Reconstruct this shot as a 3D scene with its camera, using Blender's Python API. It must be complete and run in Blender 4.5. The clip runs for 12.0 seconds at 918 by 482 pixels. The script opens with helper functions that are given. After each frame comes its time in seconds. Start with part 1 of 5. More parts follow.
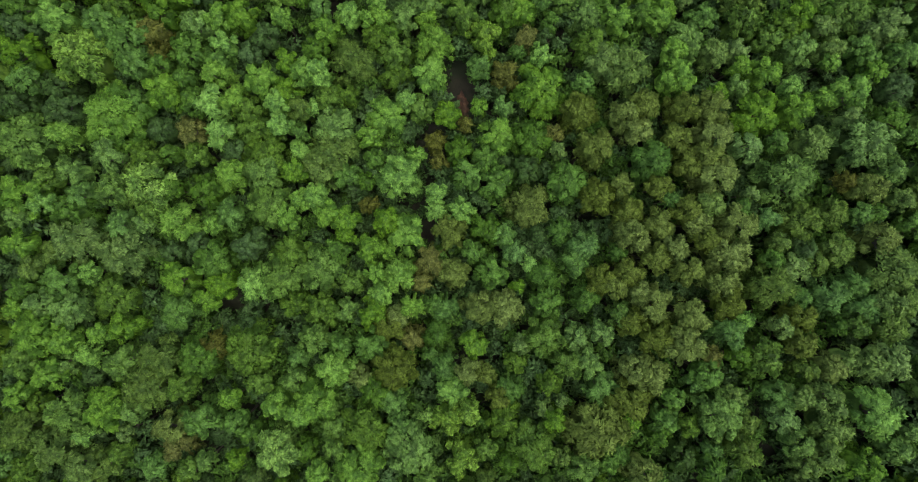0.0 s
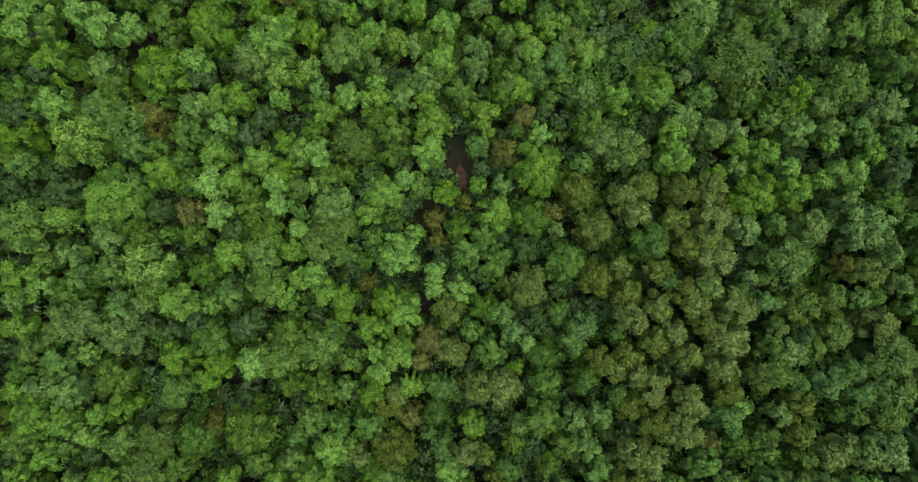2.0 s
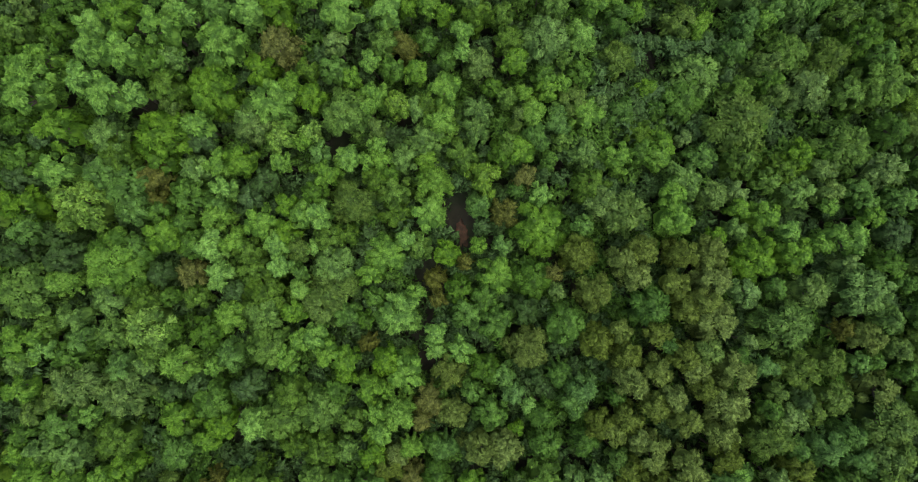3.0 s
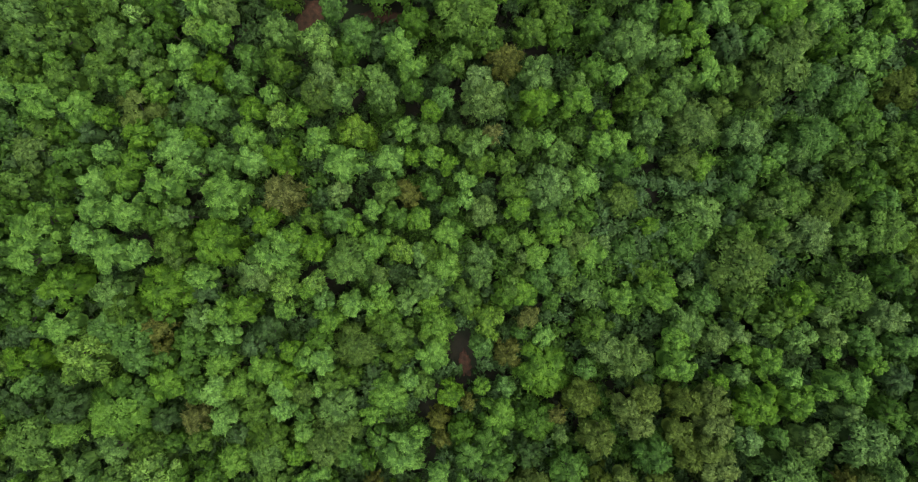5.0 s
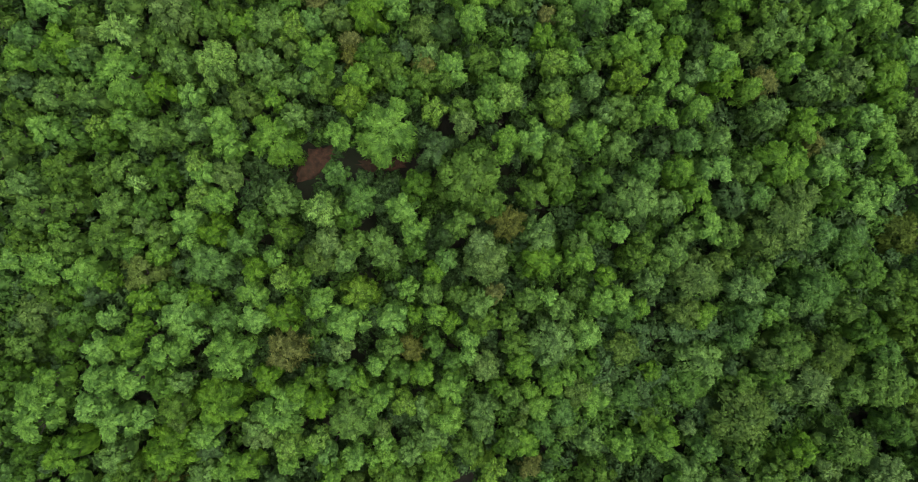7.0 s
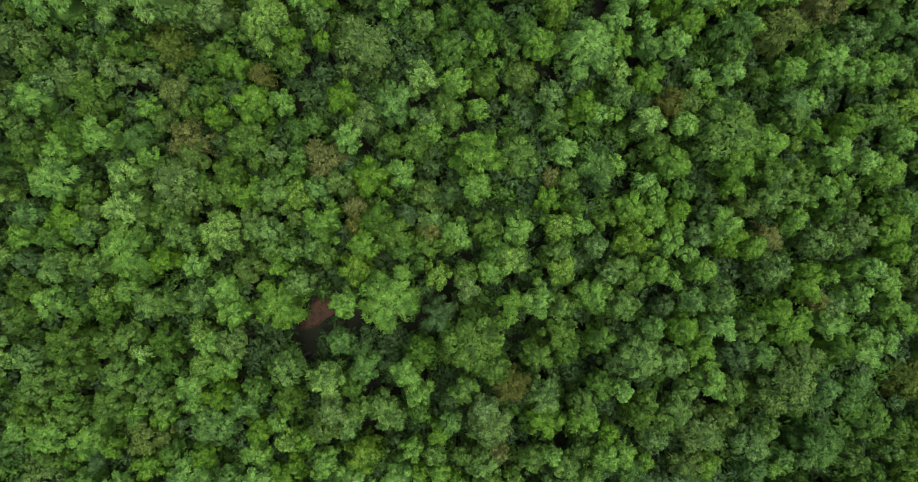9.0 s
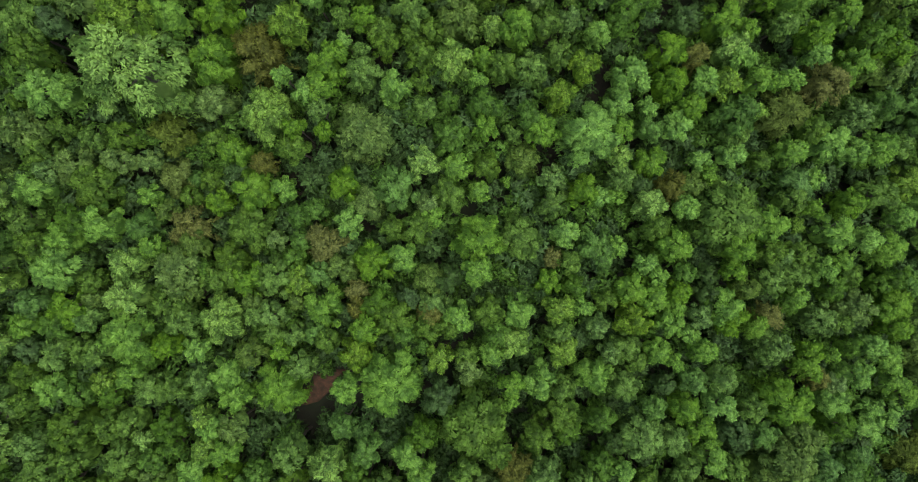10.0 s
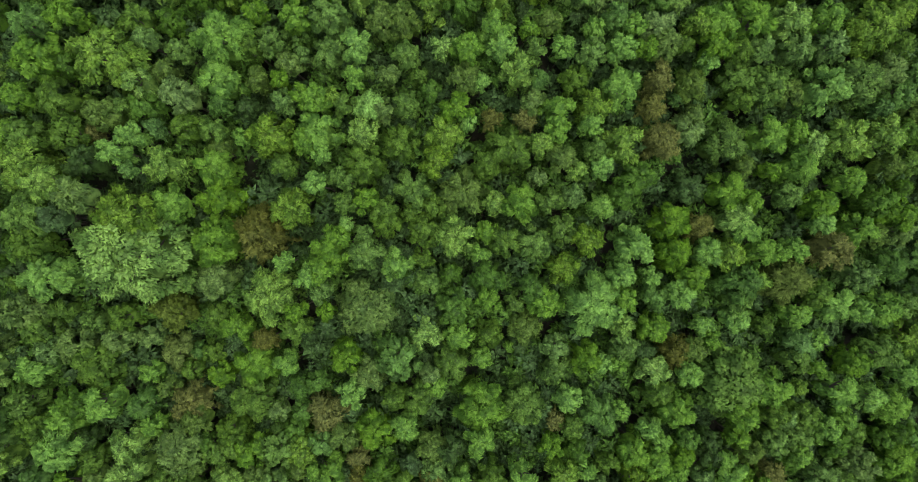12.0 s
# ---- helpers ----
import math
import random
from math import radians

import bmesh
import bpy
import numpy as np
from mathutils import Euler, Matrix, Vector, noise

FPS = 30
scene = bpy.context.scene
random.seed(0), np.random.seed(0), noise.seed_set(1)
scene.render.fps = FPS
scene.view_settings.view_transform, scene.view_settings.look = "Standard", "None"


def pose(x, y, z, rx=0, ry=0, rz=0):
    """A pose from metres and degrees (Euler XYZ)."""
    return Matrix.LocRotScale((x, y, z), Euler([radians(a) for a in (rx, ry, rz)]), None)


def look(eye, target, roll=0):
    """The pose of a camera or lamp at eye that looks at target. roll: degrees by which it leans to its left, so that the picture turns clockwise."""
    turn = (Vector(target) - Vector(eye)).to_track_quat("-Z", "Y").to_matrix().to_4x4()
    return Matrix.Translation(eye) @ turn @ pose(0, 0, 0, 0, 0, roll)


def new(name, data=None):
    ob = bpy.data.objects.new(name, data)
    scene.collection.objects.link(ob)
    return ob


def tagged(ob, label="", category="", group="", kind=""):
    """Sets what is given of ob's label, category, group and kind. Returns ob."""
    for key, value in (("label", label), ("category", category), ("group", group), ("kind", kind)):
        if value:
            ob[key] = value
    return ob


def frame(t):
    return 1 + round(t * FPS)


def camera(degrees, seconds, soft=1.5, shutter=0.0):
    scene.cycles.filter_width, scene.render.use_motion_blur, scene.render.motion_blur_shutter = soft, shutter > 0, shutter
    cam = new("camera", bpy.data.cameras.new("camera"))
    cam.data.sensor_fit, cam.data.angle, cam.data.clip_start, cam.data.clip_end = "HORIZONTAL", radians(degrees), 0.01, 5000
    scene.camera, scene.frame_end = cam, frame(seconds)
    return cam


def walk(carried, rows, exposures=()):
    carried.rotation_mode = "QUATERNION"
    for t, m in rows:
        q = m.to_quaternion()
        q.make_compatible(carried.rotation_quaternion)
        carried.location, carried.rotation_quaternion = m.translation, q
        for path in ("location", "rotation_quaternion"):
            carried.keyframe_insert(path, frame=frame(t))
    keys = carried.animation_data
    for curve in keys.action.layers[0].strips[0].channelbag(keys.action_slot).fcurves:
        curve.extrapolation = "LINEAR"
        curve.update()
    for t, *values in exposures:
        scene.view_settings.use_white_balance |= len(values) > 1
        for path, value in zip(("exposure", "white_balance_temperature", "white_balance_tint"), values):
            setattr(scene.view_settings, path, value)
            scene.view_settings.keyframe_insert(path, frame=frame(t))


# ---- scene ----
# ---- camera ----
cam = camera(66.0, 12.0, soft=0.85)
EYE = 108.0
ROWS = [
    (0.0, -0.000, 0.000, 0.000),
    (0.5, 0.064, 1.778, 0.046),
    (1.0, 0.137, 4.199, 0.044),
    (1.5, 0.176, 7.168, 0.097),
    (2.0, 0.171, 10.605, 0.159),
    (2.5, 0.136, 14.528, 0.203),
    (3.0, 0.090, 18.792, 0.283),
    (5.0, -0.357, 38.005, 0.582),
    (5.5, -0.471, 43.000, 0.678),
    (6.0, -0.561, 48.099, 0.738),
    (6.5, -0.641, 53.201, 0.792),
    (7.0, -0.719, 58.339, 0.934),
    (9.0, -1.249, 78.912, 0.914),
    (9.5, -1.326, 83.677, 0.898),
    (10.0, -1.436, 89.270, 0.900),
    (10.5, -1.509, 94.027, 0.878),
    (11.0, -1.593, 99.638, 0.798),
    (11.5, -1.661, 104.396, 0.766),
    (12.0, -1.746, 110.000, 0.657),
]
walk(cam, [(t, pose(x, y, EYE + up)) for t, x, y, up in ROWS])

# ---- sky, sun, exposure ----
SUN_HEIGHT, SUN_TURN = 78.0, 105.0
world = bpy.data.worlds.new("bright_overcast_sky")
scene.world = world
world.use_nodes = True
sky = world.node_tree.nodes.new("ShaderNodeTexSky")
sky.sky_type, sky.sun_disc = "NISHITA", False
sky.sun_elevation, sky.sun_rotation = radians(SUN_HEIGHT), radians(SUN_TURN)
sky.air_density, sky.dust_density, sky.ozone_density = 1.0, 4.0, 0.6
backdrop = world.node_tree.nodes["Background"]
backdrop.inputs["Strength"].default_value = 0.1
world.node_tree.links.new(sky.outputs["Color"], backdrop.inputs["Color"])
sun = new("sun", bpy.data.lights.new("sun", "SUN"))
sun.data.energy, sun.data.angle, sun.data.color = 1.5, radians(70), (0.86, 0.92, 1.0)
sun_way = Vector((math.cos(radians(SUN_HEIGHT)) * math.sin(radians(SUN_TURN)), math.cos(radians(SUN_HEIGHT)) * math.cos(radians(SUN_TURN)), math.sin(radians(SUN_HEIGHT))))
sun.matrix_world = look(sun_way * 200, (0, 0, 0))
scene.view_settings.exposure = 0.59


# ---- materials ----
def shader(name):
    mat = bpy.data.materials.new(name)
    mat.use_nodes = True
    nodes, links = mat.node_tree.nodes, mat.node_tree.links
    return mat, nodes, links, nodes["Principled BSDF"], nodes["Material Output"]


def mixed(nodes, links, factor, a, b, blend="MIX"):
    """A colour mix of two sockets or colours; gives its output socket."""
    n = nodes.new("ShaderNodeMix")
    n.data_type, n.blend_type = "RGBA", blend
    for slot, value in ((0, factor), (6, a), (7, b)):
        if isinstance(value, bpy.types.NodeSocket):
            links.new(value, n.inputs[slot])
        else:
            n.inputs[slot].default_value = (*value, 1) if slot else value
    return n.outputs[2]


def ramp(nodes, links, source, low, high, to_low=0.0, to_high=1.0):
    n = nodes.new("ShaderNodeMapRange")
    links.new(source, n.inputs[0])
    for k, value in enumerate((low, high, to_low, to_high)):
        n.inputs[k + 1].default_value = value
    return n.outputs[0]


def leaves(name, colour, young, spread=0.26, gloss=0.5, through_light=0.16):
    """Foliage: each leaf spray and each tree has its own shade; bright sprays stand for glints, brighter patches for
    lit lobes.
    """
    mat, nodes, links, bsdf, out = shader(name)
    geo, info = nodes.new("ShaderNodeNewGeometry"), nodes.new("ShaderNodeObjectInfo")
    coords, patch = nodes.new("ShaderNodeTexCoord"), nodes.new("ShaderNodeTexNoise")
    links.new(coords.outputs["Object"], patch.inputs["Vector"])
    patch.inputs["Scale"].default_value, patch.inputs["Detail"].default_value = 3.0, 2
    # patches of the brighter colour paint in the contrast of lit and shaded lobes
    fresh = ramp(nodes, links, patch.outputs["Fac"], 0.41, 0.6, 0.0, 1.0)
    base = mixed(nodes, links, fresh, colour, young)
    hsv = nodes.new("ShaderNodeHueSaturation")
    links.new(base, hsv.inputs["Color"])
    links.new(ramp(nodes, links, info.outputs["Random"], 0, 1, 0.494, 0.5005), hsv.inputs["Hue"])
    links.new(ramp(nodes, links, info.outputs["Random"], 1, 0, 0.9, 1.03), hsv.inputs["Saturation"])
    # brightness spread over the sprays also paints the glints of shiny leaf tips
    island = ramp(nodes, links, geo.outputs["Random Per Island"], 0, 1, 1 - 1.3 * spread, 1 + 1.3 * spread)
    tree = ramp(nodes, links, info.outputs["Random"], 0, 1, 0.78, 1.2)
    value = nodes.new("ShaderNodeMath")
    value.operation = "MULTIPLY"
    links.new(island, value.inputs[0])
    links.new(tree, value.inputs[1])
    links.new(value.outputs[0], hsv.inputs["Value"])
    links.new(hsv.outputs["Color"], bsdf.inputs["Base Color"])
    bsdf.inputs["Roughness"].default_value = gloss
    bsdf.inputs["Specular IOR Level"].default_value = 0.1
    glow = nodes.new("ShaderNodeBsdfTranslucent")
    links.new(mixed(nodes, links, 1.0, hsv.outputs["Color"], (1.0, 1.0, 0.55), "MULTIPLY"), glow.inputs["Color"])
    blend = nodes.new("ShaderNodeMixShader")
    blend.inputs[0].default_value = through_light
    links.new(bsdf.outputs[0], blend.inputs[1])
    links.new(glow.outputs[0], blend.inputs[2])
    links.new(blend.outputs[0], out.inputs["Surface"])
    return mat


def bark(name, dark, pale):
    mat, nodes, links, bsdf, out = shader(name)
    coords, grain, lichen = nodes.new("ShaderNodeTexCoord"), nodes.new("ShaderNodeTexNoise"), nodes.new("ShaderNodeTexNoise")
    stretch = nodes.new("ShaderNodeMapping")
    stretch.inputs["Scale"].default_value = (9, 9, 1.5)
    links.new(coords.outputs["Object"], stretch.inputs["Vector"])
    links.new(stretch.outputs[0], grain.inputs["Vector"])
    links.new(coords.outputs["Object"], lichen.inputs["Vector"])
    grain.inputs["Scale"].default_value, grain.inputs["Detail"].default_value = 3, 6
    lichen.inputs["Scale"].default_value = 4
    base = mixed(nodes, links, grain.outputs["Fac"], dark, pale)
    links.new(mixed(nodes, links, ramp(nodes, links, lichen.outputs["Fac"], 0.55, 0.7, 0, 0.5), base, (0.16, 0.18, 0.11)), bsdf.inputs["Base Color"])
    bsdf.inputs["Roughness"].default_value = 0.9
    bump = nodes.new("ShaderNodeBump")
    bump.inputs["Strength"].default_value = 0.6
    links.new(grain.outputs["Fac"], bump.inputs["Height"])
    links.new(bump.outputs[0], bsdf.inputs["Normal"])
    return mat


def earth(name, dark, warm, litter_tone, moss_tone, mossy):
    """Soil under leaf litter, with mossy stretches."""
    mat, nodes, links, bsdf, out = shader(name)
    coords = nodes.new("ShaderNodeTexCoord")
    scales = []
    for scale, detail in ((0.25, 4), (1.4, 6), (9, 4)):
        n = nodes.new("ShaderNodeTexNoise")
        n.inputs["Scale"].default_value, n.inputs["Detail"].default_value = scale, detail
        links.new(coords.outputs["Object"], n.inputs["Vector"])
        scales.append(n.outputs["Fac"])
    soil = mixed(nodes, links, ramp(nodes, links, scales[1], 0.35, 0.65), dark, warm)
    litter = mixed(nodes, links, ramp(nodes, links, scales[2], 0.45, 0.65, 0, 0.7), soil, litter_tone)
    moss = mixed(nodes, links, ramp(nodes, links, scales[0], 0.4, 0.6, 0.2 * mossy, mossy), litter, moss_tone)
    links.new(moss, bsdf.inputs["Base Color"])
    bsdf.inputs["Roughness"].default_value = 0.95
    bump = nodes.new("ShaderNodeBump")
    bump.inputs["Strength"].default_value, bump.inputs["Distance"].default_value = 0.8, 0.1
    links.new(scales[2], bump.inputs["Height"])
    links.new(bump.outputs[0], bsdf.inputs["Normal"])
    return mat


LEAF = {
    "fresh": leaves("fresh_green_leaves", (0.064, 0.156, 0.016), (0.160, 0.335, 0.032)),
    # pale leaves, the wide spread stands in for highlights on them
    "pale": leaves("pale_highlight_leaves", (0.072, 0.155, 0.017), (0.182, 0.335, 0.038), 0.42, 0.45),
    "lime": leaves("lime_leaves", (0.091, 0.207, 0.023), (0.187, 0.372, 0.045), 0.3),
    "green": leaves("green_leaves", (0.044, 0.105, 0.013), (0.106, 0.235, 0.028)),
    "sage": leaves("sage_green_leaves", (0.052, 0.114, 0.015), (0.126, 0.248, 0.032), 0.3, 0.55),
    # darker green that carries shade between crowns in the leaf colour itself
    "dark": leaves("shade_dark_leaves", (0.034, 0.070, 0.016), (0.072, 0.146, 0.032)),
    # understorey leaves, toned down so that the gaps' shade is partly in the colour
    "shade": leaves("shaded_understorey_leaves", (0.037, 0.080, 0.019), (0.080, 0.165, 0.038)),
    "olive": leaves("olive_leaves", (0.066, 0.104, 0.014), (0.143, 0.214, 0.033), 0.3, 0.6),
    "russet": leaves("russet_leaves", (0.078, 0.096, 0.016), (0.165, 0.190, 0.034), 0.3, 0.6),
    "yellowing": leaves("yellowing_leaves", (0.066, 0.128, 0.022), (0.142, 0.245, 0.043), 0.32),
    # wide spread here too, for painted sky reflections on the leaf tips
    "blue": leaves("blue_green_leaves", (0.050, 0.108, 0.018), (0.128, 0.245, 0.042), 0.36, 0.5),
    "emerald": leaves("emerald_leaves", (0.042, 0.103, 0.016), (0.100, 0.220, 0.034)),
}
BARK = bark("grey_brown_bark", (0.06, 0.045, 0.032), (0.19, 0.155, 0.12))
SOIL = earth("forest_floor", (0.022, 0.020, 0.014), (0.045, 0.034, 0.022), (0.040, 0.035, 0.022), (0.022, 0.036, 0.012), 0.8)
RED_SOIL = earth("bare_red_soil", (0.070, 0.036, 0.022), (0.200, 0.092, 0.054), (0.060, 0.042, 0.026), (0.040, 0.050, 0.020), 0.25)


# ---- the lie of the land ----
CANOPY = 11.0


def land(x, y):
    """Height of the forest floor: a hillside that climbs ahead and to the west, with a hollow between two spurs."""
    u = np.clip(np.asarray(x) / 49, -1.35, 1.35)
    v = np.clip((np.asarray(y) - 44) / 67, -1.3, 1.3)
    return (16.527 + (-2.746) * u + 7.218 * v + 2.097 * u * u + (-5.785) * u * v + 5.478 * v * v
            + (-1.067) * u ** 3 + (-3.634) * u * u * v + 4.082 * u * v * v + (-1.996) * v ** 3) - CANOPY


def mesh_of(name, verts, faces, mat, smooth=False, normals=None):
    """A mesh from arrays of corners and of faces. normals: the smooth normals of the corners."""
    data = bpy.data.meshes.new(name)
    verts, faces = np.asarray(verts, np.float32), np.asarray(faces, np.int32)
    data.vertices.add(len(verts))
    data.vertices.foreach_set("co", verts.ravel())
    sides = faces.shape[1]
    data.loops.add(faces.size)
    data.loops.foreach_set("vertex_index", faces.ravel())
    data.polygons.add(len(faces))
    data.polygons.foreach_set("loop_start", np.arange(len(faces), dtype=np.int32) * sides)
    data.polygons.foreach_set("use_smooth", np.full(len(faces), smooth))
    data.update(calc_edges=True)
    if normals is not None:
        data.normals_split_custom_set_from_vertices(np.asarray(normals, np.float32))
    data.materials.append(mat)
    return data


def ground_sheet():
    far = np.array([2500, 1500, 800, 450, 280])
    xs = np.concatenate([-far, np.arange(-180, 181, 3.0), far[::-1]])
    ys = np.concatenate([44 - far, np.arange(-136, 225, 3.0), 44 + far[::-1]])
    gx, gy = np.meshgrid(xs, ys)
    gz = land(gx, gy) + 0.12 * np.sin(gx * 0.9 + 2 * np.sin(gy * 0.31)) + 0.1 * np.sin(gy * 1.1)
    n, m = gx.shape
    k = np.arange(n * m).reshape(n, m)
    quads = np.stack([k[:-1, :-1], k[:-1, 1:], k[1:, 1:], k[1:, :-1]], -1).reshape(-1, 4)
    ob = new("ground", mesh_of("ground", np.stack([gx, gy, gz], -1).reshape(-1, 3), quads, SOIL, True))
    return tagged(ob, "dark forest soil under leaf litter and moss on a wooded hillside", "ground", kind="structure")


ground_sheet()


# ---- crowns and trunks ----
def unit(v):
    return v / np.maximum(np.linalg.norm(v, axis=-1, keepdims=True), 1e-9)


def sprays(points, along, normals, size, slim, rng):
    """Leaf sprays: a pointed blade at each point that runs along a direction and faces its normal; gives corners and triangles."""
    n = len(points)
    side = unit(np.cross(normals, along))
    length = size * rng.uniform(0.6, 1.4, (n, 1))
    width = length * slim * rng.uniform(0.75, 1.25, (n, 1))
    skew = rng.uniform(-0.35, 0.35, (n, 1))
    corners = np.stack([points - along * length * 0.4 - side * width * (0.5 + skew * 0.4),
                        points + along * length * 0.6 + side * width * skew,
                        points - along * length * 0.4 + side * width * (0.5 - skew * 0.4)], 1)
    return corners.reshape(-1, 3), np.arange(3 * n).reshape(n, 3)


def joined(pieces):
    verts, faces, at = [], [], 0
    for v, f in pieces:
        verts.append(v)
        faces.append(np.asarray(f) + at)
        at += len(v)
    return np.concatenate(verts), np.concatenate(faces)


def crown(rng, lobes, count, leaf, lobe=(0.26, 0.44), dome=1.75, ragged=0.12, wander=0.4, star=0, slim=0.62, splay=0.4, bumps=0, uneven=0.2, core=False):
    """A crown of radius 1 about the origin: lobes heaped on a dome, each a rosette of leaf sprays that fan down from its top.
    star: so many boughs that reach out between the lobes. splay: how far the sprays' tips stand off. bumps: tufts on each lobe.
    uneven: how far the lobes stand higher or lower than the dome. core: a closed leaf mass inside."""
    rho = np.sqrt((np.arange(lobes) + 0.5) / lobes) * 0.8
    phi = np.arange(lobes) * 2.39996 + rng.uniform(0, 6.28) + rng.normal(0, 0.25, lobes)
    rho = np.clip(rho + rng.normal(0, 0.25 * uneven, lobes), 0, 0.86)
    squash = 1 + 0.5 * uneven * np.sin(phi * 2 + rng.uniform(0, 6)) + 0.4 * uneven * np.sin(phi * 3 + rng.uniform(0, 6))
    rho = rho * squash
    height = dome * np.sqrt(np.clip(1 - (rho / 1.02) ** 2, 0.02, 1)) + rng.normal(0, uneven, lobes)
    centres = np.stack([rho * np.cos(phi), rho * np.sin(phi), height], -1)
    radii = rng.uniform(*lobe, lobes) * (1.12 - 0.3 * rho)
    low = max(4, lobes // 2)
    turn = rng.uniform(0, 6.28, low)
    skirt = np.stack([0.66 * np.cos(turn), 0.66 * np.sin(turn), rng.uniform(-0.3, 0.6, low)], -1)
    centres, radii = np.concatenate([centres, skirt]), np.concatenate([radii, rng.uniform(0.22, 0.32, low)])
    share = radii ** 2 * np.where(np.arange(len(radii)) < lobes, 1.0, 0.4)
    pick = rng.choice(len(radii), int(count * 2.4), p=share / share.sum())
    way = unit(rng.normal(size=(len(pick), 3)) + np.array([0, 0, 0.25]))
    way[:, 2] = np.where(way[:, 2] < -0.2, -way[:, 2], way[:, 2])
    reach = 0.92 + rng.normal(0, ragged, (len(pick), 1))
    if bumps:
        buds = unit(rng.normal(size=(len(radii), bumps, 3)) + np.array([0, 0, 0.35]))
        near = np.einsum("nj,nkj->nk", way, buds[pick])
        bud = buds[pick, near.argmax(1)]
        away = np.linalg.norm(way - bud, axis=1, keepdims=True) * math.sqrt(bumps) / 2
        reach = reach + 0.36 * np.clip(0.6 - away ** 2, -0.6, 0.6)
        apex = bud
    else:
        apex = unit(centres[pick] * np.array([0.5, 0.5, 0.1]) + np.array([0, 0, 1.0]))
    points = centres[pick] + way * radii[pick][:, None] * reach
    inside = np.zeros(len(pick), bool)
    for c, r in zip(centres, radii):
        inside |= np.linalg.norm(points - c, axis=1) < r * 0.62
    keep = np.flatnonzero(~inside)[:count]
    points, way, apex = points[keep], way[keep], apex[keep]
    # each spray runs down and away from the top of its lobe, the tip lifted off the surface
    fall = way * np.einsum("nj,nj->n", way, apex)[:, None] - apex
    outward = unit(points * np.array([1, 1, 0.5]))
    fall = fall + 0.7 * unit(outward * outward[:, 2:] - np.array([0, 0, 1.0]))
    along = unit(unit(fall + rng.normal(0, 0.12, fall.shape)) + rng.normal(0, wander, fall.shape) + splay * way)
    facing = unit(way + 0.5 * np.array([0, 0, 1.0]) + rng.normal(0, wander * 0.6, way.shape))
    if star:
        boughs = unit(np.stack([np.cos(np.arange(star) * 6.283 / star), np.sin(np.arange(star) * 6.283 / star), rng.uniform(0.0, 0.5, star)], -1))
        k = rng.integers(0, star, count // 3)
        s = rng.uniform(0.45, 1.12, (len(k), 1))
        extra = boughs[k] * s + rng.normal(0, 0.06, (len(k), 3)) + np.array([0, 0, 0.25 + 0.5 * dome]) * (1.15 - s)
        points, way = np.concatenate([points, extra]), np.concatenate([way, unit(boughs[k] * 0.4 + np.array([0, 0, 1.0]))])
        along = np.concatenate([along, unit(boughs[k] + rng.normal(0, 0.5, extra.shape))])
        facing = np.concatenate([facing, unit(np.array([0, 0, 1.0]) + rng.normal(0, 0.3, extra.shape))])
    out = unit((points - np.array([0, 0, 0.1])) * np.array([1, 1, 0.5]))
    facing = unit(facing - along * np.einsum("nj,nj->n", facing, along)[:, None])
    soft = unit(0.8 * facing + 0.5 * way + 0.85 * out)
    outer = sprays(points, along, facing, leaf, slim, rng)
    # the inner leaves: larger sprays inside each lobe, and a closed uneven leaf mass under the whole dome
    n = count // 6
    pick = rng.choice(len(radii), n, p=share / share.sum())
    way = unit(rng.normal(size=(n, 3)) + np.array([0, 0, 0.6]))
    inner = centres[pick] + way * radii[pick][:, None] * 0.6
    face = unit(way + rng.normal(0, 0.25, way.shape))
    under = sprays(inner, unit(np.cross(face, rng.normal(size=face.shape))), face, leaf * 1.8, 0.85, rng)
    if not core:
        verts, faces = joined([outer, under])
        return verts, faces, np.repeat(np.concatenate([soft, way]), 3, 0)
    rings, sides = 5, 9
    wide = np.array([0.1, 0.26, 0.4, 0.48, 0.5])[:, None] * (1 + rng.normal(0, 0.06, (rings, sides)))
    ang = (np.arange(sides) + 0.5 * (np.arange(rings) % 2)[:, None]) * 2 * np.pi / sides
    tall = dome * 0.56 * np.sqrt(np.clip(1 - (wide / 0.7) ** 2, 0.01, 1)) - np.array([0, 0, 0, 0.1, 0.6])[:, None] + rng.normal(0, 0.07, (rings, sides))
    mass = np.stack([wide * np.cos(ang), wide * np.sin(ang), tall - 0.1], -1).reshape(-1, 3)
    k = np.arange(rings * sides).reshape(rings, sides)
    nxt = np.roll(k, -1, 1)
    shell = np.concatenate([np.stack([k[:-1], k[1:], nxt[1:]], -1).reshape(-1, 3), np.stack([k[:-1], nxt[1:], nxt[:-1]], -1).reshape(-1, 3),
                            np.stack([np.full(sides - 2, k[0, 0]), k[0, 1:-1], k[0, 2:]], -1)])
    verts, faces = joined([outer, under, (mass, shell)])
    normals = np.concatenate([np.repeat(np.concatenate([soft, way]), 3, 0), unit(mass * np.array([1, 1, 0.4]) + np.array([0, 0, 0.2]))])
    return verts, faces, normals


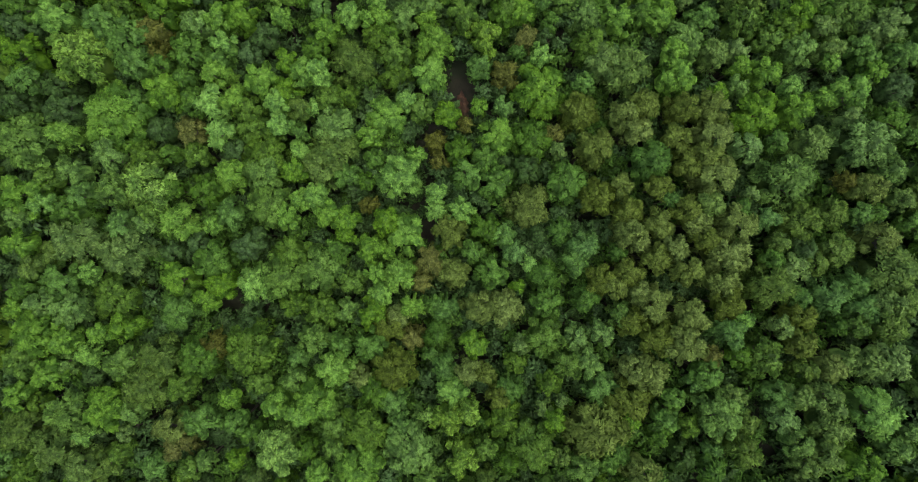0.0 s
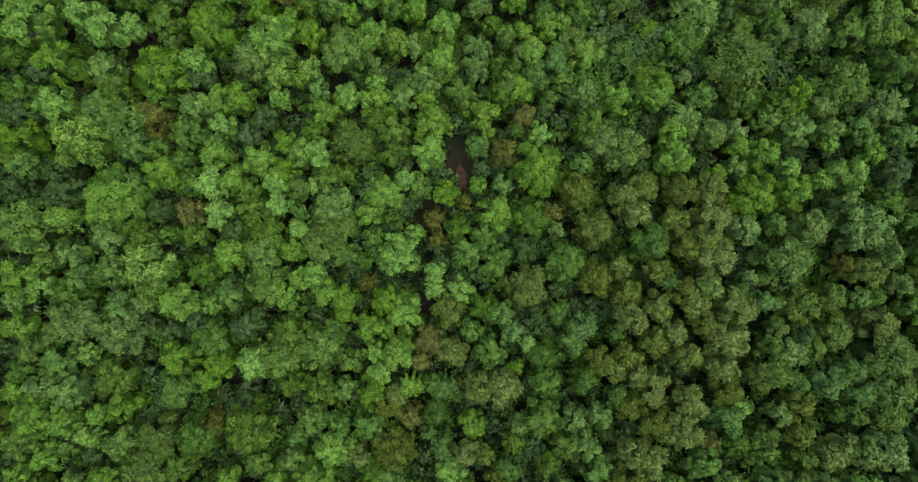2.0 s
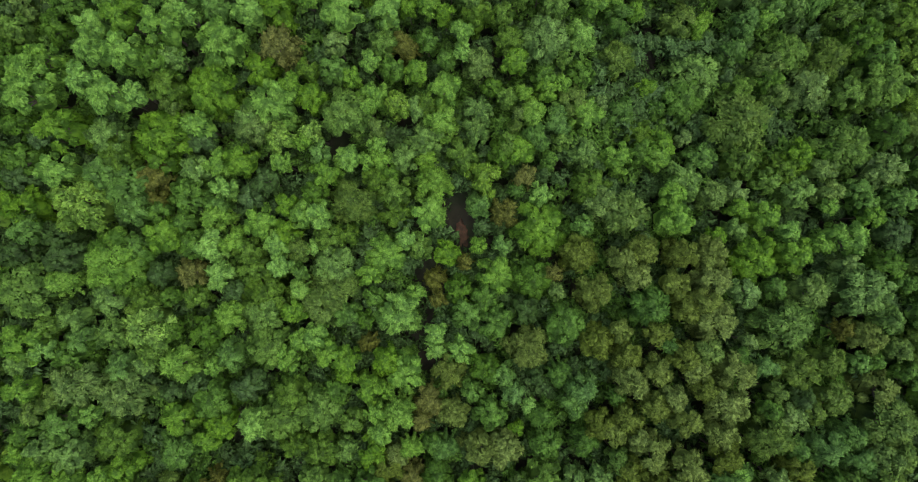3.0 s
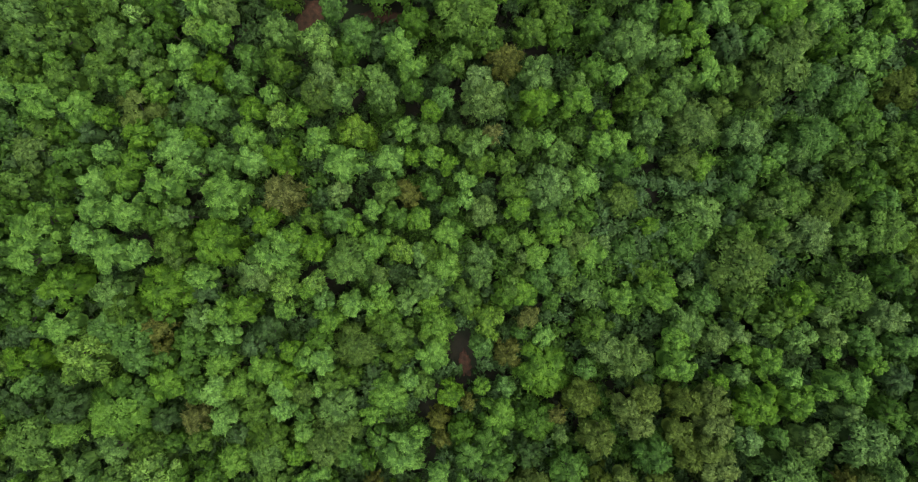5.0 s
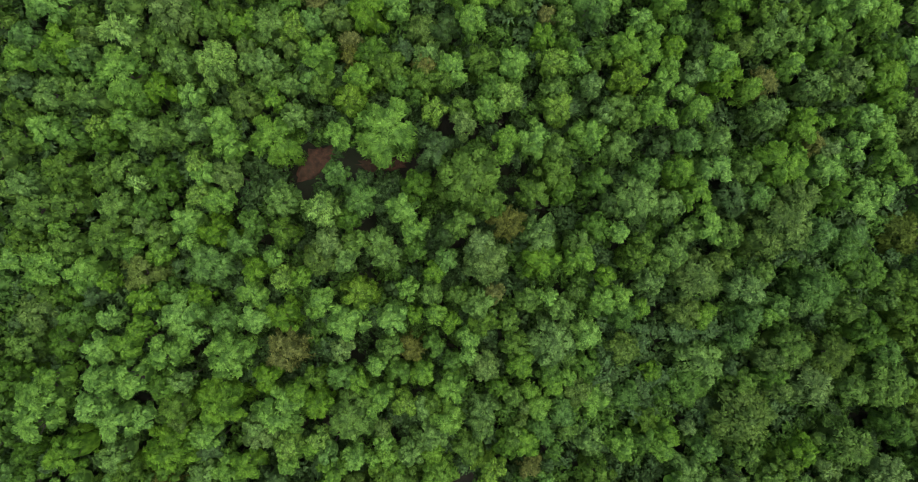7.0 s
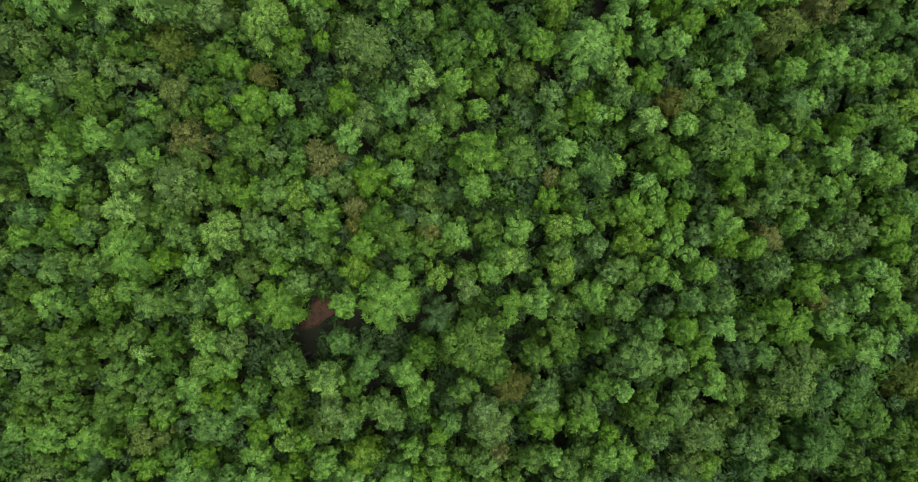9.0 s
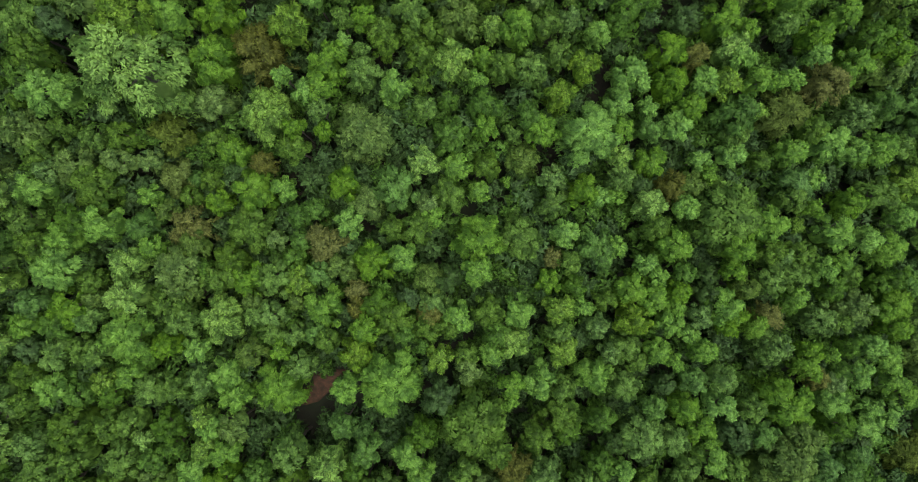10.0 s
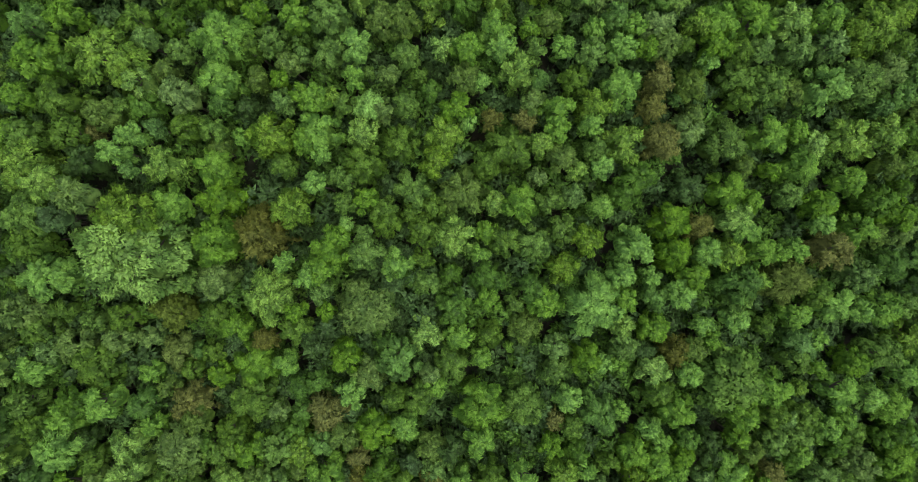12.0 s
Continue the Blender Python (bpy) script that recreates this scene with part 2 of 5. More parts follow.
def tube(path, radii, sides=6):
    """A tapered round limb along a path: corners and quads."""
    path = np.asarray(path, float)
    way = unit(np.gradient(path, axis=0))
    a = unit(np.cross(way, np.array([0.31, 0.87, 0.12])))
    b = np.cross(way, a)
    ang = np.arange(sides) * 2 * np.pi / sides
    ring = path[:, None] + np.asarray(radii)[:, None, None] * (np.cos(ang)[None, :, None] * a[:, None] + np.sin(ang)[None, :, None] * b[:, None])
    k = np.arange(len(path) * sides).reshape(-1, sides)
    nxt = np.roll(k, -1, 1)
    return ring.reshape(-1, 3), np.stack([k[:-1], nxt[:-1], nxt[1:], k[1:]], -1).reshape(-1, 4)


def trunk(rng):
    """A trunk one unit high with limbs that fork up into a crown of radius one unit."""
    bend = rng.normal(0, 0.05, (5, 2)).cumsum(0)
    bend[0] = 0
    z = np.array([-0.03, 0.2, 0.45, 0.7, 0.93])
    stem = np.column_stack([bend, z])
    pieces = [tube(stem, [0.11, 0.075, 0.06, 0.045, 0.015], 5)]
    for k in range(6):
        ang = k * 2.4 + rng.uniform(-0.3, 0.3)
        s = rng.uniform(0.5, 0.78)
        root = np.array([np.interp(s, z, bend[:, 0]), np.interp(s, z, bend[:, 1]), s])
        out = np.array([math.cos(ang), math.sin(ang), 0])
        far = rng.uniform(0.32, 0.5)
        pieces.append(tube([root, root + out * far * 0.45 + [0, 0, 0.06], root + out * far + [0, 0, 0.16]], [0.035, 0.022, 0.006], 4))
    return joined(pieces)


rng = np.random.default_rng(7)
# radius in metres up to which a crown size serves, and the radius that it is drawn for
SIZES = [(1.65, 1.4), (2.3, 1.95), (3.2, 2.7), (4.8, 3.8), (10.0, 6.8)]
# lobes per size, sprays per square metre, spray length in metres, and the crown's shape
FORMS = {
    "leafy": dict(lobes=(7, 10, 15, 25, 52), dense=100, leaf=0.39, ragged=0.12, wander=0.36, slim=0.66, splay=0.5, bumps=6, uneven=0.13),
    "domed": dict(lobes=(8, 12, 18, 26, 54), dense=94, leaf=0.35, ragged=0.1, wander=0.4, slim=0.78, splay=0.3, bumps=6, uneven=0.14),
    "plumed": dict(lobes=(6, 9, 14, 22, 46), dense=94, leaf=0.38, ragged=0.16, wander=0.45, slim=0.62, splay=0.5, bumps=4, uneven=0.17),
    "starry": dict(lobes=(6, 8, 12, 20, 50), dense=90, leaf=0.42, ragged=0.18, wander=0.36, slim=0.52, splay=0.6, star=9, uneven=0.15),
    "thin": dict(lobes=(7, 10, 15, 28, 70), dense=85, leaf=0.34, ragged=0.25, wander=0.5, slim=0.5, splay=0.7, star=7, uneven=0.2),
}
CROWNS = {}
for form, f in FORMS.items():
    for size, (_, r) in enumerate(SIZES):
        shape = {k: v for k, v in f.items() if k not in ("lobes", "dense", "leaf")}
        for variant in range((4, 4, 3, 2, 1)[size]):
            spread = 1 / math.sqrt(f["lobes"][size])
            arrays = crown(rng, f["lobes"][size], int(f["dense"] * math.pi * r * r * (0.84 if size < 4 else 0.78)), f["leaf"] / r,
                           **{**shape, "lobe": ((0.75 * spread, 1.15 * spread), (0.95 * spread, 1.35 * spread))[size > 2], "uneven": f["uneven"] * (1, 1, 1, 0.75, 0.55)[size], "core": True})
            CROWNS[form, size, variant] = arrays
MESHES = {key: mesh_of("crown", v, f, LEAF["green"], True, n) for key, (v, f, n) in CROWNS.items()}
TRUNKS = [mesh_of("trunk", *trunk(rng), BARK, True) for _ in range(5)]
PLANTED = []


def tree(name, label, group, tone, form, x, y, r, h):
    """A tree with a crown of radius r whose top stands h over the ground at (x, y)."""
    k = len(PLANTED)
    PLANTED.append((x, y, r))
    size = next(s for s, (top, _) in enumerate(SIZES) if r <= top)
    variants = (4, 4, 3, 2, 1)[size]
    stem = tagged(new(name), label, "tree", group)
    stem.matrix_world = pose(x, y, float(land(x, y)) - 0.1, 0, 0, (k * 137.5) % 360)
    wood = new("trunk", TRUNKS[k % 5])
    wood.parent, wood.scale = stem, (r, r, h - 0.35 * r)
    top = new("crown", MESHES[form, size, (k * 7 + k // 5) % variants])
    wide = r * min(0.86 + 0.045 * r, 1.03)
    tall = 0.97 * wide * (1.24 + 0.06 * (k % 4))
    top.parent, top.location = stem, (0, 0, h - 2.0 * tall)
    top.scale = (wide, wide * (0.94 + 0.03 * (k % 5)), tall)
    top.material_slots[0].link = "OBJECT"
    top.material_slots[0].material = LEAF[tone]
    return stem


def fresh(x, y, r, h):
    if r < 1.75:
        return tree("young_broadleaf_tree", "young broadleaf tree with a small bright green crown", "young bright green trees", "fresh", "leafy", x, y, r, h)
    return tree("broadleaf_tree", "broadleaf tree with a full bright green leafy crown", "bright green broadleaf trees", "fresh", "leafy", x, y, r, h)


def pale(x, y, r, h):
    return tree("pale_broadleaf_tree", "tall broadleaf tree with pale glossy sunlit leaves", "pale glossy broadleaf trees", "pale", "leafy", x, y, r, h)


def lime(x, y, r, h):
    return tree("lime_green_tree", "small tree with loose star-shaped lime green crown", "lime green trees", "lime", "starry", x, y, r, h)


def green(x, y, r, h):
    return tree("green_tree", "mid-green broadleaf tree with a dense lumpy crown", "mid-green trees", "green", "domed", x, y, r, h)


def sage(x, y, r, h):
    return tree("sage_green_tree", "broadleaf tree with a muted sage green domed crown", "sage green domed trees", "sage", "domed", x, y, r, h)


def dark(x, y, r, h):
    return tree("shade_toned_tree", "low dark green tree shaded by taller neighbours", "dark green low trees", "dark", "domed", x, y, r, h)


def olive(x, y, r, h):
    return tree("olive_brown_tree", "tree with a soft plumed olive-brown crown in a dense grove", "olive-brown grove", "olive", "plumed", x, y, r, h)


def russet(x, y, r, h):
    return tree("russet_tree", "thin-crowned tree with russet brown leaves and bare twigs", "russet trees", "russet", "thin", x, y, r, h)


def yellowing(x, y, r, h):
    return tree("yellowing_tree", "tree with a yellowish green lumpy crown", "yellowing trees", "yellowing", "plumed" if r > 1.9 else "domed", x, y, r, h)


def blue(x, y, r, h):
    return tree("blue_green_tree", "broad tree with a greyish blue-green crown and pale leaf tips", "blue-green trees", "blue", "domed", x, y, r, h)


def emerald(x, y, r, h):
    return tree("emerald_tree", "low tree with deep emerald green star-shaped foliage", "emerald green trees", "emerald", "starry", x, y, r, h)


# ---- the trees: east, north, crown radius, height ----
# bright green broadleaf trees
fresh(-49.6, 27.6, 2.79, 14.2)
fresh(-54.2, 23.1, 2.90, 13.2)
fresh(-44.5, 16.1, 5.11, 13.6)
fresh(-38.6, 19.7, 2.96, 12.1)
fresh(-31.0, 28.9, 2.39, 12.3)
fresh(-28.3, 29.3, 2.57, 12.8)
fresh(-30.6, 25.7, 2.04, 12.0)
fresh(-23.2, 29.0, 1.66, 12.5)
fresh(-26.2, 21.4, 2.62, 12.2)
fresh(-22.7, 23.7, 1.68, 12.1)
fresh(-23.0, 20.1, 2.36, 11.7)
fresh(-20.6, 22.3, 2.35, 12.1)
fresh(-24.1, 18.4, 2.27, 11.6)
fresh(-24.0, 15.5, 1.91, 10.9)
fresh(-55.0, 5.9, 3.14, 13.1)
fresh(-53.1, 4.9, 1.82, 12.0)
fresh(-22.9, 3.2, 2.08, 12.7)
fresh(-21.2, 5.5, 1.91, 11.8)
fresh(-22.1, 9.4, 1.91, 11.2)
fresh(-32.7, 2.0, 1.42, 11.4)
fresh(-56.3, -0.3, 2.28, 11.4)
fresh(-48.4, -4.1, 1.68, 11.2)
fresh(-56.9, -8.5, 1.65, 11.3)
fresh(-37.5, -4.9, 2.86, 11.3)
fresh(-31.6, -5.7, 2.28, 11.9)
fresh(-33.5, -7.6, 2.09, 11.7)
fresh(-8.2, 8.8, 3.50, 10.8)
fresh(-19.3, 5.9, 2.39, 11.9)
fresh(-17.4, 3.6, 2.39, 11.8)
fresh(-15.1, 2.8, 2.10, 11.9)
fresh(-3.1, 6.4, 1.92, 11.0)
fresh(0.1, 4.0, 2.30, 11.4)
fresh(-9.7, 2.8, 2.30, 11.6)
fresh(-6.9, 0.9, 3.07, 11.8)
fresh(-12.0, -1.0, 2.39, 12.0)
fresh(-9.7, -1.4, 1.44, 10.9)
fresh(-11.2, -4.2, 1.72, 11.7)
fresh(-10.4, -6.9, 2.11, 11.4)
fresh(7.8, -6.0, 1.14, 10.8)
fresh(-11.5, -9.6, 2.47, 12.2)
fresh(-15.2, 0.9, 1.73, 11.2)
fresh(-17.4, 27.8, 2.33, 12.6)
fresh(-14.4, 29.8, 2.06, 12.2)
fresh(-12.2, 29.3, 1.42, 11.0)
fresh(-19.1, 22.4, 2.64, 12.0)
fresh(-4.2, 22.7, 3.09, 10.7)
fresh(11.1, 25.2, 1.93, 10.3)
fresh(11.1, 20.5, 4.24, 11.6)
fresh(8.3, 30.9, 2.39, 10.9)
fresh(-9.8, 17.1, 3.21, 10.2)
fresh(-7.0, 19.1, 1.75, 9.7)
fresh(-12.2, 14.4, 2.14, 9.7)
fresh(-1.5, 17.0, 2.13, 10.4)
fresh(5.2, 14.2, 2.99, 10.9)
fresh(2.8, 18.2, 1.36, 9.9)
fresh(-5.9, 11.8, 1.56, 9.6)
fresh(21.8, 30.1, 2.53, 9.6)
fresh(27.1, 29.9, 2.12, 10.1)
fresh(28.4, 25.2, 2.07, 12.2)
fresh(28.5, 21.7, 2.89, 13.4)
fresh(37.2, 23.0, 1.70, 11.4)
fresh(40.5, 21.9, 2.63, 11.9)
fresh(33.9, 19.5, 1.40, 12.0)
fresh(43.2, 20.1, 1.67, 12.0)
fresh(45.4, 30.1, 2.36, 11.6)
fresh(48.6, 23.5, 1.40, 11.7)
fresh(53.7, 21.8, 1.66, 12.5)
fresh(50.3, 19.1, 2.93, 13.3)
fresh(46.8, 18.4, 1.47, 12.4)
fresh(43.7, 16.9, 2.57, 13.1)
fresh(38.7, 16.3, 3.70, 13.2)
fresh(-54.2, -11.9, 3.45, 13.6)
fresh(-51.3, -13.0, 2.22, 12.3)
fresh(-46.9, -12.0, 1.68, 11.9)
fresh(-44.4, -11.4, 2.45, 11.5)
fresh(-52.9, -17.1, 2.66, 12.8)
fresh(-57.0, -20.0, 2.20, 11.9)
fresh(-46.1, -21.9, 3.24, 13.5)
fresh(-30.6, -21.0, 1.72, 11.2)
fresh(-24.3, -21.9, 2.47, 12.1)
fresh(-21.4, -22.9, 2.08, 12.3)
fresh(-29.8, -29.0, 1.53, 10.9)
fresh(-49.6, -25.5, 1.69, 11.0)
fresh(-19.2, -21.5, 3.22, 12.6)
fresh(2.0, -13.8, 2.08, 11.1)
fresh(-0.9, -19.9, 2.63, 11.9)
fresh(-13.1, -29.5, 3.55, 12.9)
fresh(12.2, -22.6, 1.81, 12.4)
fresh(-18.6, -30.5, 1.88, 12.1)
fresh(34.4, -9.8, 1.30, 13.9)
fresh(48.3, -20.1, 3.37, 12.8)
fresh(46.3, -25.9, 2.42, 11.9)
fresh(21.6, -22.6, 1.34, 10.8)
fresh(-51.9, 79.5, 1.82, 11.6)
fresh(-40.8, 78.2, 3.61, 13.0)
fresh(-36.6, 76.8, 2.13, 11.8)
fresh(-33.4, 76.2, 1.91, 10.8)
fresh(-23.5, 75.9, 1.59, 10.6)
fresh(-50.1, 71.6, 2.55, 11.0)
fresh(-41.3, 73.0, 1.90, 10.5)
fresh(-30.2, 72.8, 2.62, 11.6)
fresh(-29.0, 70.2, 2.28, 11.8)
fresh(-23.7, 71.1, 3.53, 12.2)
fresh(-31.7, 66.6, 1.91, 12.5)
fresh(-30.2, 63.4, 2.01, 12.8)
fresh(-34.7, 61.1, 2.48, 11.4)
fresh(-31.2, 59.5, 2.60, 11.3)
fresh(-48.8, 59.9, 1.29, 11.4)
fresh(-34.8, 58.3, 1.45, 9.6)
fresh(-38.4, 57.5, 1.34, 10.1)
fresh(-41.3, 58.0, 1.58, 11.1)
fresh(-18.0, 81.1, 2.98, 11.6)
fresh(-9.8, 71.9, 4.35, 15.1)
fresh(-15.3, 71.3, 1.99, 14.0)
fresh(-1.6, 79.8, 2.21, 12.1)
fresh(-7.8, 62.6, 2.58, 13.9)
fresh(-6.4, 59.7, 2.33, 14.0)
fresh(2.7, 75.0, 1.97, 12.1)
fresh(5.9, 80.5, 2.38, 13.2)
fresh(8.9, 71.2, 2.72, 12.5)
fresh(5.2, 71.1, 1.96, 13.4)
fresh(4.9, 69.1, 1.34, 13.3)
fresh(15.9, 72.0, 2.85, 11.8)
fresh(14.3, 81.0, 1.64, 10.6)
fresh(23.3, 82.0, 2.26, 12.4)
fresh(26.4, 81.4, 1.63, 12.1)
fresh(25.7, 78.7, 2.28, 12.4)
fresh(23.9, 75.1, 2.09, 12.8)
fresh(26.1, 73.9, 1.37, 12.8)
fresh(28.0, 77.3, 1.37, 12.5)
fresh(29.7, 75.3, 2.09, 13.6)
fresh(33.0, 79.2, 2.64, 13.6)
fresh(42.9, 81.9, 1.78, 11.3)
fresh(56.1, 79.7, 1.92, 11.4)
fresh(59.3, 83.6, 2.39, 12.4)
fresh(57.6, 77.4, 2.11, 12.0)
fresh(44.9, 74.6, 1.88, 12.2)
fresh(47.9, 74.1, 1.23, 11.7)
fresh(54.2, 75.1, 1.91, 11.9)
fresh(52.2, 71.2, 2.49, 11.9)
fresh(41.2, 68.1, 3.76, 15.4)
fresh(32.7, 67.9, 2.79, 12.9)
fresh(27.9, 67.5, 2.41, 12.6)
fresh(47.8, 68.0, 2.44, 13.6)
fresh(58.6, 70.1, 2.26, 10.3)
fresh(61.0, 67.5, 2.49, 9.6)
fresh(58.4, 65.4, 2.60, 8.9)
fresh(55.4, 66.2, 1.58, 9.0)
fresh(55.9, 63.1, 2.91, 8.5)
fresh(30.4, 64.8, 2.45, 11.7)
fresh(32.4, 60.1, 2.93, 12.3)
fresh(32.1, 62.5, 1.42, 11.1)
fresh(20.0, 59.5, 1.66, 13.1)
fresh(-51.5, 55.8, 3.32, 10.9)
fresh(-54.4, 56.5, 2.17, 10.4)
fresh(-47.3, 54.4, 2.91, 11.1)
fresh(-38.5, 56.6, 1.79, 10.2)
fresh(-44.1, 53.3, 1.41, 10.8)
fresh(-26.7, 54.8, 1.92, 10.7)
fresh(-23.8, 56.4, 1.43, 12.6)
fresh(-20.6, 53.9, 1.61, 13.0)
fresh(-39.7, 51.2, 2.30, 12.4)
fresh(-35.3, 48.8, 3.28, 13.7)
fresh(-34.1, 51.3, 1.82, 10.6)
fresh(-27.5, 51.7, 2.12, 10.4)
fresh(-27.1, 48.5, 2.58, 11.2)
fresh(-23.4, 48.8, 2.67, 11.4)
fresh(-43.8, 48.7, 1.67, 12.3)
fresh(-44.8, 45.1, 2.44, 13.5)
fresh(-41.1, 45.8, 1.99, 14.8)
fresh(-39.7, 47.7, 1.73, 14.2)
fresh(-36.3, 44.7, 2.76, 16.1)
fresh(-33.7, 46.8, 1.42, 13.5)
fresh(-30.0, 43.8, 3.24, 13.7)
fresh(-25.5, 40.8, 2.21, 12.3)
fresh(-51.1, 41.2, 2.45, 12.4)
fresh(-51.8, 39.1, 3.29, 13.9)
fresh(-44.2, 41.6, 2.32, 15.3)
fresh(-40.4, 41.7, 2.65, 16.6)
fresh(-45.2, 38.5, 2.14, 15.7)
fresh(-42.4, 36.5, 2.93, 16.4)
fresh(-39.5, 36.7, 1.74, 15.4)
fresh(-31.3, 37.8, 3.60, 14.5)
fresh(-24.0, 36.2, 3.66, 14.1)
fresh(-21.5, 38.9, 1.84, 12.7)
fresh(-3.9, 54.4, 1.71, 13.9)
fresh(-7.3, 52.2, 1.82, 13.0)
fresh(-18.2, 51.0, 1.99, 13.3)
fresh(-15.0, 48.1, 2.91, 13.6)
fresh(-19.1, 49.5, 1.37, 12.3)
fresh(-9.1, 48.3, 2.56, 13.5)
fresh(-6.6, 49.0, 1.48, 12.4)
fresh(-3.8, 49.1, 1.74, 13.1)
fresh(-1.7, 47.9, 1.47, 13.2)
fresh(0.6, 45.8, 1.76, 13.2)
fresh(9.8, 55.8, 2.92, 14.4)
fresh(14.8, 56.3, 2.67, 13.5)
fresh(10.7, 51.1, 1.48, 13.1)
fresh(18.2, 50.5, 2.16, 12.3)
fresh(18.3, 53.9, 1.49, 12.6)
fresh(-11.5, 42.2, 1.68, 12.0)
fresh(-14.1, 40.1, 1.77, 12.3)
fresh(-5.5, 41.1, 1.97, 12.0)
fresh(-1.7, 38.8, 2.64, 12.4)
fresh(7.4, 42.2, 2.05, 13.2)
fresh(13.9, 39.9, 1.44, 10.3)
fresh(-11.2, 37.9, 2.34, 12.2)
fresh(-18.9, 37.4, 2.30, 13.3)
fresh(17.5, 36.3, 2.97, 8.7)
fresh(0.6, 43.5, 1.40, 12.4)
fresh(23.5, 49.3, 1.53, 10.9)
fresh(41.1, 48.3, 1.53, 11.3)
fresh(26.5, 39.9, 1.90, 7.0)
fresh(-44.6, 134.5, 2.16, 12.4)
fresh(-47.2, 129.8, 3.05, 13.8)
fresh(-27.4, 132.0, 3.50, 14.4)
fresh(-19.6, 134.6, 1.94, 12.3)
fresh(-24.0, 134.9, 1.55, 12.1)
fresh(-28.3, 127.9, 2.74, 12.3)
fresh(-21.3, 127.7, 1.17, 12.4)
fresh(-49.5, 125.7, 1.85, 12.7)
fresh(-38.6, 119.6, 1.89, 15.0)
fresh(-37.4, 121.3, 1.78, 13.3)
fresh(-29.3, 118.4, 2.63, 12.1)
fresh(-28.7, 115.3, 2.89, 12.0)
fresh(-25.8, 121.6, 1.27, 11.7)
fresh(-18.7, 125.9, 1.71, 13.1)
fresh(-18.7, 120.9, 1.97, 12.8)
fresh(-33.5, 114.2, 2.34, 13.9)
fresh(-13.2, 131.6, 2.04, 12.0)
fresh(-0.9, 131.1, 2.11, 12.9)
fresh(2.2, 133.6, 2.45, 12.1)
fresh(2.8, 131.6, 1.99, 11.9)
fresh(6.1, 133.9, 1.28, 11.2)
fresh(9.9, 131.6, 1.51, 12.3)
fresh(13.7, 134.1, 1.61, 11.3)
fresh(0.6, 128.0, 1.29, 10.7)
fresh(-13.3, 127.9, 1.49, 12.5)
fresh(-17.6, 125.6, 1.96, 12.8)
fresh(-2.0, 125.1, 2.09, 11.8)
fresh(-0.7, 123.7, 1.31, 10.4)
fresh(9.5, 124.8, 2.44, 12.2)
fresh(13.3, 123.6, 1.80, 12.1)
fresh(-17.3, 122.1, 2.83, 13.4)
fresh(-17.0, 119.6, 1.26, 13.1)
fresh(-17.6, 116.4, 1.57, 13.7)
fresh(-12.5, 114.6, 1.85, 12.5)
fresh(5.4, 114.5, 2.75, 11.7)
fresh(14.9, 118.8, 1.67, 11.4)
fresh(9.3, 122.6, 1.63, 11.8)
fresh(18.2, 134.4, 1.60, 12.1)
fresh(16.5, 131.8, 2.08, 12.6)
fresh(19.7, 132.0, 1.54, 11.8)
fresh(28.3, 135.1, 2.77, 12.5)
fresh(27.9, 132.3, 2.13, 12.3)
fresh(32.4, 135.6, 3.02, 13.1)
fresh(42.1, 136.6, 2.42, 12.5)
fresh(27.3, 130.8, 1.32, 11.1)
fresh(16.8, 127.5, 2.67, 12.8)
fresh(42.0, 128.3, 3.05, 13.2)
fresh(35.7, 122.7, 2.84, 11.6)
fresh(39.1, 123.3, 1.90, 11.3)
fresh(39.6, 119.1, 2.50, 12.8)
fresh(36.0, 118.4, 1.38, 11.3)
fresh(46.4, 117.2, 2.02, 12.8)
fresh(30.6, 116.0, 2.92, 12.2)
fresh(33.5, 114.8, 1.71, 12.5)
fresh(42.5, 114.5, 2.25, 13.5)
fresh(24.0, 112.4, 2.67, 11.5)
fresh(53.8, 113.2, 2.51, 13.2)
fresh(-47.5, 106.1, 3.30, 13.4)
fresh(-29.6, 110.1, 3.40, 12.3)
fresh(-21.3, 107.7, 1.27, 13.9)
fresh(-18.8, 105.9, 1.51, 14.3)
fresh(-28.1, 100.0, 2.11, 9.9)
fresh(-50.5, 95.4, 2.61, 10.9)
fresh(-37.9, 94.6, 1.68, 9.8)
fresh(-30.4, 93.8, 1.90, 8.8)
fresh(-26.2, 95.5, 2.99, 10.3)
fresh(-22.4, 95.5, 1.70, 10.6)
fresh(-43.2, 91.4, 2.87, 12.2)
fresh(-47.0, 89.6, 2.28, 12.2)
fresh(-37.4, 88.4, 1.66, 12.0)
fresh(-20.3, 102.1, 1.45, 13.8)
fresh(-16.2, 109.3, 2.38, 14.4)
fresh(-15.0, 110.6, 1.44, 13.6)
fresh(-9.1, 107.3, 2.33, 11.8)
fresh(1.4, 111.0, 1.70, 10.1)
fresh(0.7, 108.6, 1.28, 10.1)
fresh(-17.3, 106.7, 2.00, 14.2)
fresh(-17.0, 102.0, 1.31, 12.9)
fresh(1.8, 103.0, 1.89, 10.6)
fresh(-2.0, 98.4, 2.18, 9.9)
fresh(8.6, 102.6, 2.24, 11.4)
fresh(14.6, 102.3, 3.94, 13.2)
fresh(-15.2, 96.1, 2.56, 11.1)
